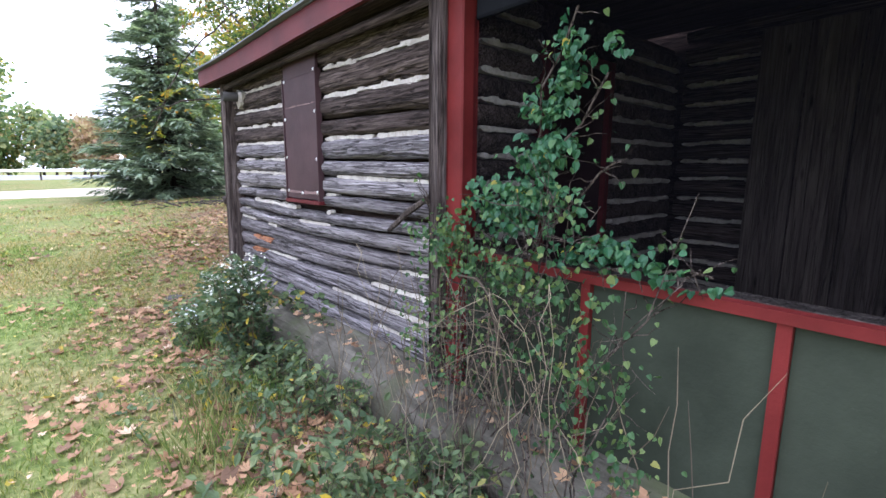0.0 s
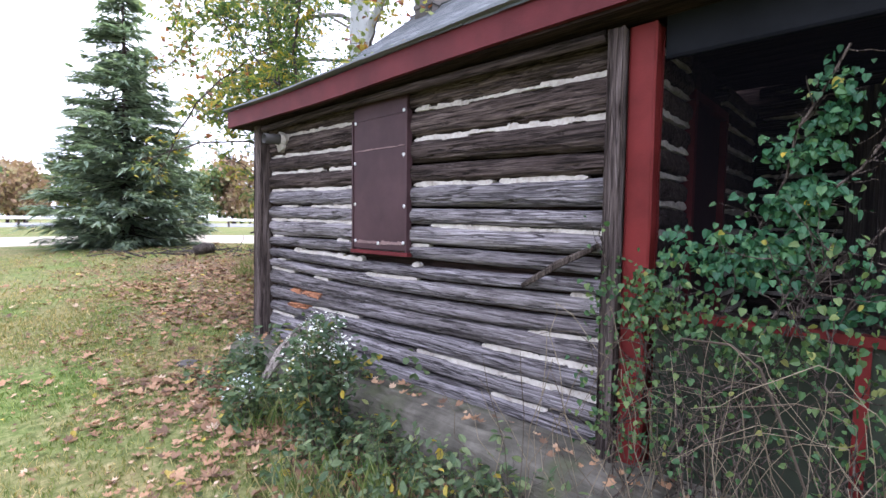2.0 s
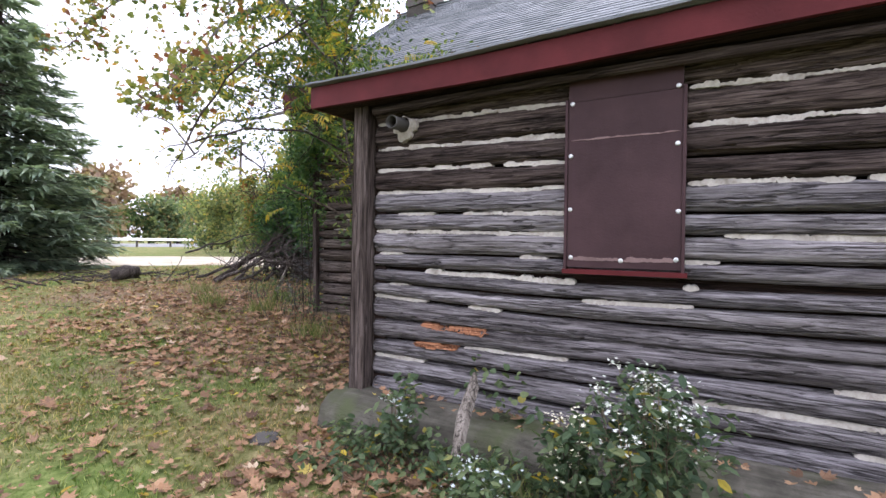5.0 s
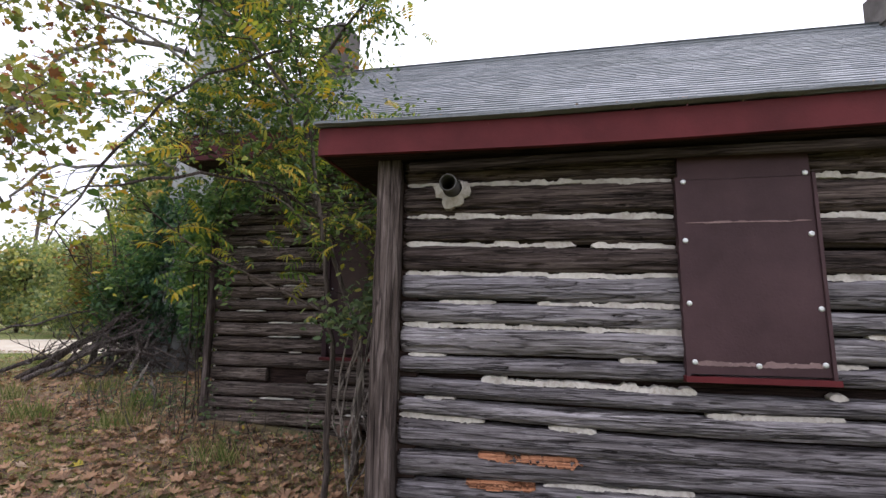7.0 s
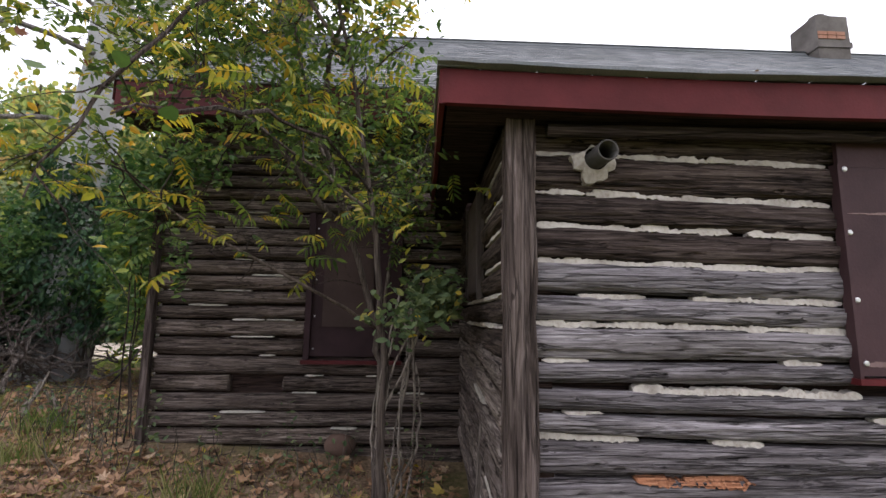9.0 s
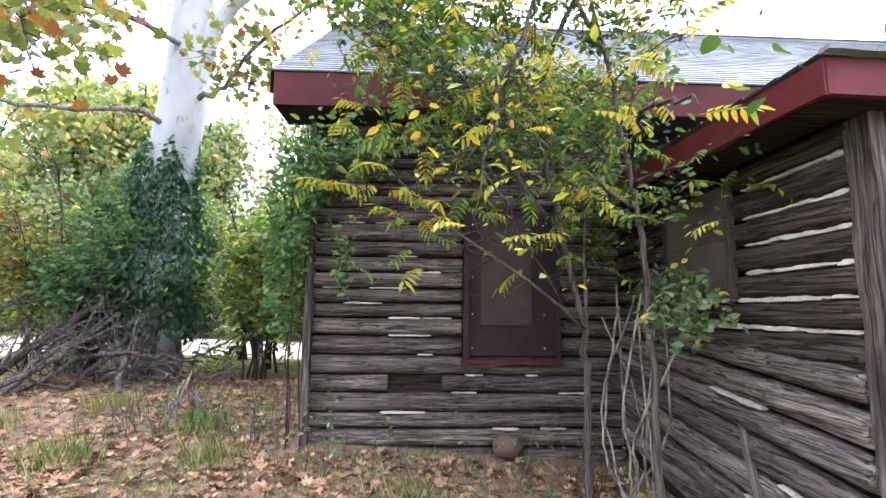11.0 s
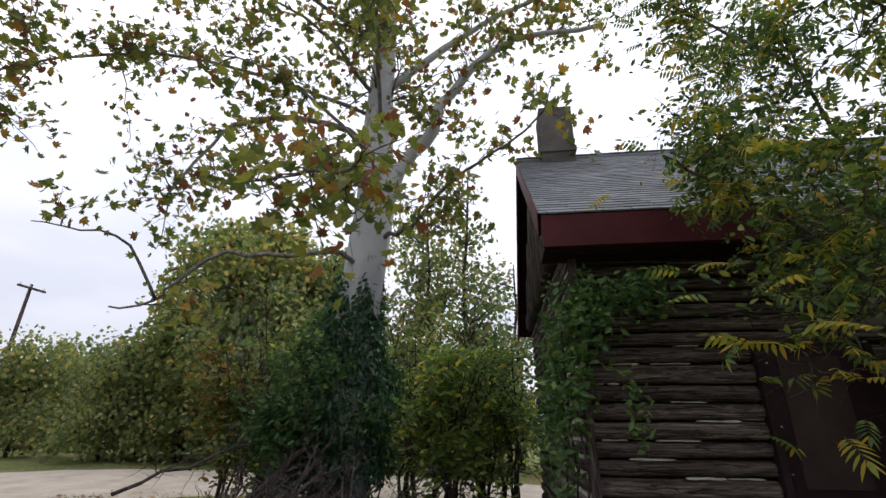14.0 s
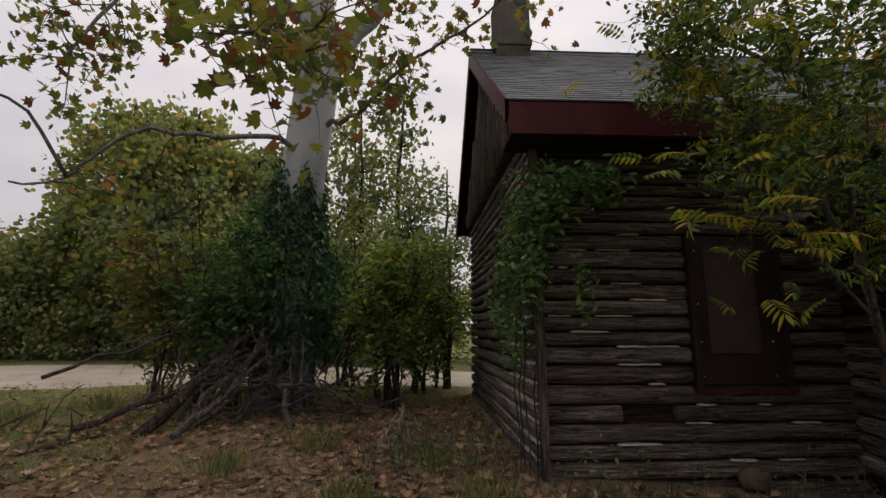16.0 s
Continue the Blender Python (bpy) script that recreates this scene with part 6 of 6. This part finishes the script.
# leafy masses: centre, half sizes, leaves, size, small-leaved or not
for c, r, n, size, fine in (((1.99, 1.74, 1.32), (0.09, 0.4, 0.17), 900, 0.045, False), ((2.0, 1.52, 1.66), (0.07, 0.2, 0.26), 620, 0.046, False), ((2.01, 1.42, 2.02), (0.05, 0.1, 0.26), 230, 0.044, False),
                            ((2.0, 1.22, 2.05), (0.04, 0.16, 0.06), 80, 0.046, False), ((1.98, 1.2, 1.12), (0.07, 0.35, 0.1), 230, 0.045, False), ((1.98, 0.78, 1.06), (0.05, 0.2, 0.07), 60, 0.05, False),
                            ((1.9, 2.15, 1.08), (0.16, 0.36, 0.26), 620, 0.038, True), ((1.88, 1.6, 0.92), (0.16, 0.5, 0.2), 520, 0.04, True), ((1.84, 1.2, 0.6), (0.18, 0.4, 0.3), 260, 0.036, True),
                            ((1.8, 1.0, 0.2), (0.2, 0.4, 0.22), 260, 0.036, True), ((1.8, 2.2, 0.5), (0.2, 0.35, 0.4), 260, 0.034, True)):
    d = nrs.normal(0, 1, (n, 3))
    d /= np.linalg.norm(d, axis=1)[:, None]
    reach = nrs.uniform(0.15, 1, n) ** 0.6 * np.array([1 + 0.7 * noise.noise(Vector(q) * 2.0 + Vector(c) * 3) for q in d])
    at = np.asarray(c) + d * reach[:, None] * np.asarray(r)
    at = at[[noise.noise(Vector(q) * 9.0) + 0.5 * noise.noise(Vector(q) * 23.0) > -0.12 for q in at]]
    spread_leaves(small if fine else lv, at, size)
for i in range(46):
    # arching bare runners
    y = rs.uniform(1.0, 2.5)
    a = Vector((1.75 + rs.uniform(-0.25, 0.15), y, rs.uniform(-0.4, 0.3)))
    m = a + Vector((rs.uniform(-0.2, 0.1), rs.uniform(-0.25, 0.25), rs.uniform(0.4, 0.9)))
    b = m + Vector((rs.uniform(-0.2, 0.1), rs.uniform(-0.5, 0.5), rs.uniform(-0.6, 0.1)))
    dead.tube(bent([a, m, b], rs, 5, 0.012), [0.0019] * 8 + [0.0016, 0.0012, 0.0008], 4)
for i in range(64):
    y = rs.uniform(0.2, 2.8)
    p = Vector((1.7 + rs.uniform(-0.4, 0.15), y, -0.42))
    dead.tube(wobble(p, p + Vector((rs.uniform(-0.25, 0.3), rs.uniform(-0.6, 0.5), rs.uniform(0.5, 1.3))), 7, 0.07, rs), [0.0024] * 6 + [0.0012], 4)
dead.tube(vec([(1.8, 2.0, 0.9), (1.72, 1.72, 0.93), (1.7, 1.6, 0.85), (1.66, 1.5, 0.62), (1.65, 1.42, 0.4), (1.6, 1.4, 0.1)]), [0.005, 0.007, 0.007, 0.007, 0.006, 0.005], 6)
part("stem_tangle", st, M["bark"], vine, kind="stuff")
part("foliage", lv, M["leaf_vine"], vine, kind="stuff")
part("foliage", small, M["leaf_runner"], vine, "small green leaves on trailing runners", kind="stuff")
part("dead_stalk_mass", dead, M["straw"], vine, "bare pale dead stalks", kind="stuff")


def aster(x, y, height, radius, seed, stems=26):
    base = empty("aster_bush", "leafy bush of small white wild asters by the wall", "flowers", group="white asters")
    rs, nrs = random.Random(seed), np.random.default_rng(seed)
    z = ground_z(x, y)
    st, lv, fl, tips = Geo(), Geo(), Geo(), []
    for i in range(stems):
        a, r = rs.uniform(0, 6.28), radius * rs.uniform(0.1, 1)
        top = Vector((x + r * math.cos(a), y + r * math.sin(a), z + height * rs.uniform(0.55, 1.05)))
        path = wobble((x + 0.3 * r * math.cos(a), y + 0.3 * r * math.sin(a), z - 0.05), top, 6, 0.03, rs)
        st.tube(path, [0.006, 0.005, 0.005, 0.004, 0.003, 0.002], 4)
        twigs(st, tips, path, 0.0025, 8, 0.16, rs, 0.0, 1, 0.2)
        k = rs.randint(9, 20)
        pos = np.array(top) + nrs.normal(0, 0.045, (k, 3)) * (1, 1, 0.6)
        star = ([(math.cos(q) * (1 if j % 2 else 0.45), math.sin(q) * (1 if j % 2 else 0.45), 0.15 if j % 2 else 0) for j, q in ((j, j * math.pi / 6) for j in range(12))], [tuple(range(12))])
        if rs.random() < 0.75:
            fl.scatter(*star, pos, turns(k, 0.7, nrs), nrs.uniform(0.010, 0.018, k))
    leaves_at(lv, tips, 2, 0.035, 0.075, OVAL, nrs, 1.0)
    part("stem_tangle", st, M["straw"], base, kind="stuff")
    part("foliage", lv, M["leaf_weed"], base, kind="stuff")
    part("blossom", fl, M["petal"], base, "small white flower heads", kind="stuff")


aster(1.32, 4.42, 1.12, 0.32, 1, 34)
aster(1.45, 4.9, 0.75, 0.2, 2, 11)
aster(1.05, 5.35, 0.5, 0.2, 3, 9)
aster(1.6, 6.3, 0.55, 0.16, 4, 5)

weeds = empty("weeds", "mixed green weeds and dry stalks along the footing", "weeds", kind="stuff")
rs, nrs = random.Random(14), np.random.default_rng(14)
lv, st = Geo(), Geo()
tips = []
for i in range(620):
    y = 0.2 + 6.7 * rs.random() ** 1.5
    wide = 0.75 if y < 4.5 else 0.35
    x = 1.66 - abs(rs.gauss(0, wide * 0.6))
    z = ground_z(x, y)
    h = rs.uniform(0.1, 0.42) * (1 if y < 4.2 else 0.7)
    path = wobble((x, y, z - 0.03), (x + rs.uniform(-0.12, 0.12), y + rs.uniform(-0.12, 0.12), z + h), 5, 0.02, rs)
    st.tube(path, [0.004, 0.0035, 0.003, 0.002, 0.001], 4)
    twigs(st, tips, path, 0.002, 4, 0.1, rs, 0.0, 1, 0.1)
leaves_at(lv, tips, 1, 0.03, 0.075, OVAL, nrs, 0.9)
for i in range(40):
    y = rs.uniform(2.6, 6.6)
    x = 1.95
    p = wobble((x, y, 0.02), (x - rs.uniform(0, .06), y + rs.uniform(-0.1, 0.1), 0.12 + rs.uniform(0, 0.3)), 4, 0.02, rs)
    if i % 4 == 0:
        leaves_at(lv, p, 5, 0.04, 0.06, ROUND, nrs, 0.9)
# stalks by the cabin foot and in the corner
for i in range(150):
    x, y = rs.choice(((rs.uniform(4.2, 5.15), rs.uniform(7.4, 11.2)), (rs.uniform(4.8, 6.4), rs.uniform(11.0, 13.4))))
    z = ground_z(x, y)
    p = wobble((x, y, z - 0.03), (x + rs.uniform(-0.2, 0.2), y + rs.uniform(-0.2, 0.2), z + rs.uniform(0.15, 0.7)), 5, 0.04, rs)
    st.tube(p, [0.006, 0.005, 0.004, 0.003, 0.002], 4)
    if i % 3 == 0:
        leaves_at(lv, p, 3, 0.05, 0.07, OVAL, nrs, 0.9)
part("stalk_mass", st, M["straw"], weeds, kind="stuff")
part("foliage", lv, M["leaf_weed"], weeds, kind="stuff")

# ---------------------------------------------------------------- grass and fallen leaves
nrs = np.random.default_rng(5)


def inside(x, y):
    return (x > 1.68 and y < 7.2) or (x > 5.1 and y < 11.05)


def litter(count, box, size, clump, seed):
    nrs = np.random.default_rng(seed)
    pts = []
    while len(pts) < count:
        x, y = nrs.uniform(box[0], box[2]), nrs.uniform(box[1], box[3])
        if inside(x, y):
            continue
        k = 1.0 if seed == 7 else 0.6 + 0.5 * noise.noise(Vector((x * 0.8, y * 0.8, 2))) + clump(x, y)
        if nrs.uniform() < k:
            pts.append((x, y, ground_z(x, y) + 0.012 + 0.03 * nrs.uniform()))
    return np.array(pts)


def near_wall(x, y):
    if y > 7.2:
        return -0.6 + 0.6 * max(0.0, min(1.0, (x + 0.6) / 2.8))
    return 0.75 * math.exp(-max(0, 1.4 - x) / 0.65) - 0.62


DEAD = ([(0, 0, 0.0), (0.3, 0.02, 0.14), (0.55, 0.30, 0.22), (0.3, 0.42, 0.05), (0.42, 0.78, 0.2), (0.12, 0.66, 0.02), (0, 1, 0.12),
         (-0.12, 0.66, 0.02), (-0.42, 0.78, 0.16), (-0.3, 0.42, 0.05), (-0.55, 0.30, 0.18), (-0.3, 0.02, 0.1)], LOBED[1])
g = Geo()
for n, box, s, sd in ((1700, (-5.5, 1.2, 9.0, 14.5), 0.11, 1), (6500, (-4.0, 0.6, 9.5, 17.0), 0.06, 2), (1500, (-10, 6, 12, 22), 0.12, 3), (1200, (-0.2, 1.0, 1.8, 7.3), 0.12, 4), (1500, (0.0, 0.8, 1.8, 7.3), 0.055, 6), (5200, (-5.5, 0.6, 1.7, 10.5), 0.045, 7), (1300, (1.6, 7.3, 6.5, 13.5), 0.13, 5), (1300, (3.5, 11.0, 9.5, 17.5), 0.12, 8)):
    p = litter(n, box, s, near_wall, sd)
    g.scatter(*DEAD, p, turns(n, 0.42, nrs), nrs.uniform(s * 0.45, s * 1.15, n))
ledge = np.stack([nrs.uniform(1.76, 2.0, 110), nrs.uniform(0.3, 7.1, 110), np.full(110, 0.055)], 1)
g.scatter(*DEAD, ledge, turns(110, 0.4, nrs), nrs.uniform(0.03, 0.09, 110))
gutter = np.stack([nrs.uniform(1.84, 2.3, 130), nrs.uniform(-1.0, 7.45, 130), np.zeros(130)], 1)
gutter[:, 2] = 2.905 + (gutter[:, 0] - 1.85) * 0.047
g.scatter(*DEAD, gutter, turns(130, 0.4, nrs), nrs.uniform(0.02, 0.06, 130))
thing("fallen_leaves", g, M["leaf_dead"], "scattered brown and tan fallen sycamore leaves", "leaves", kind="stuff")
g = Geo()
p = litter(420, (-3, 2, 4, 13), 0.08, near_wall, 4)
g.scatter(*OVAL, p, turns(420, 0.4, nrs), nrs.uniform(0.05, 0.1, 420))
thing("fallen_leaves", g, M["leaf_yellow"], "scattered small yellow fallen leaves", "leaves", kind="stuff")


def lawn(count, box, height, seed):
    nrs = np.random.default_rng(seed)
    x, y = nrs.uniform(box[0], box[2], count), nrs.uniform(box[1], box[3], count)
    keep = []
    for a, b in zip(x, y):
        if inside(a, b):
            continue
        w = 0.62 + 0.8 * noise.noise(Vector((a * 0.9, b * 0.9, 7))) - (0.3 if a > 0.9 and b < 7.4 else 0.08 if a > 0.9 else 0)
        edge = min(a - box[0], box[2] - a, b - box[1], box[3] - b)
        w *= min(1.0, edge / 1.8 + 0.05)
        if nrs.uniform() < w:
            keep.append((a, b, ground_z(a, b) - 0.005))
    pos = np.array(keep)
    n = len(pos)
    blade = ([(-0.035, 0, 0), (0.035, 0, 0), (0.022, 0.12, 0.6), (0, 0.45, 1.0), (-0.022, 0.12, 0.6)], [(0, 1, 2, 3, 4)])
    g = Geo()
    g.scatter(*blade, pos, turns(n, 0.45, nrs), nrs.uniform(height * 0.5, height * 1.3, n))
    return g


thing("lawn_grass", lawn(190000, (-6.5, -0.6, 5.0, 14.0), 0.055, 1), M["grass"], "short patchy green and straw lawn grass", "grass", kind="stuff")
thing("lawn_grass", lawn(50000, (-8, 8, 12, 22), 0.07, 2), M["grass"], "patchy grass under the trees", "grass", kind="stuff")
g = Geo()
rs = random.Random(3)
for cx, cy in ((0.9, 3.9), (1.15, 3.5), (1.3, 5.2), (0.7, 3.2), (8.5, 17.8), (7.2, 18.2), (4.6, 11.6), (5.6, 12.2), (3.9, 9.6), (4.4, 12.9), (6.2, 13.6), (5.2, 14.4)):
    for i in range(130):
        x, y = rs.gauss(cx, 0.16), rs.gauss(cy, 0.16)
        z = ground_z(x, y)
        a, h = rs.uniform(0, 6.28), rs.uniform(0.12, 0.32)
        b, q = Vector((x, y, z)), Vector((x + 0.45 * h * math.cos(a), y + 0.45 * h * math.sin(a), z + h))
        s = Vector((-math.sin(a), math.cos(a), 0)) * 0.004
        m = b.lerp(q, 0.55) + Vector((0, 0, 0.08 * h))
        g.add([b - s, b + s, m + s, q, m - s], [(0, 1, 2, 3, 4)])
thing("grass_tufts", g, M["grass"], "longer tufts of green grass near the wall", "grass", kind="stuff")
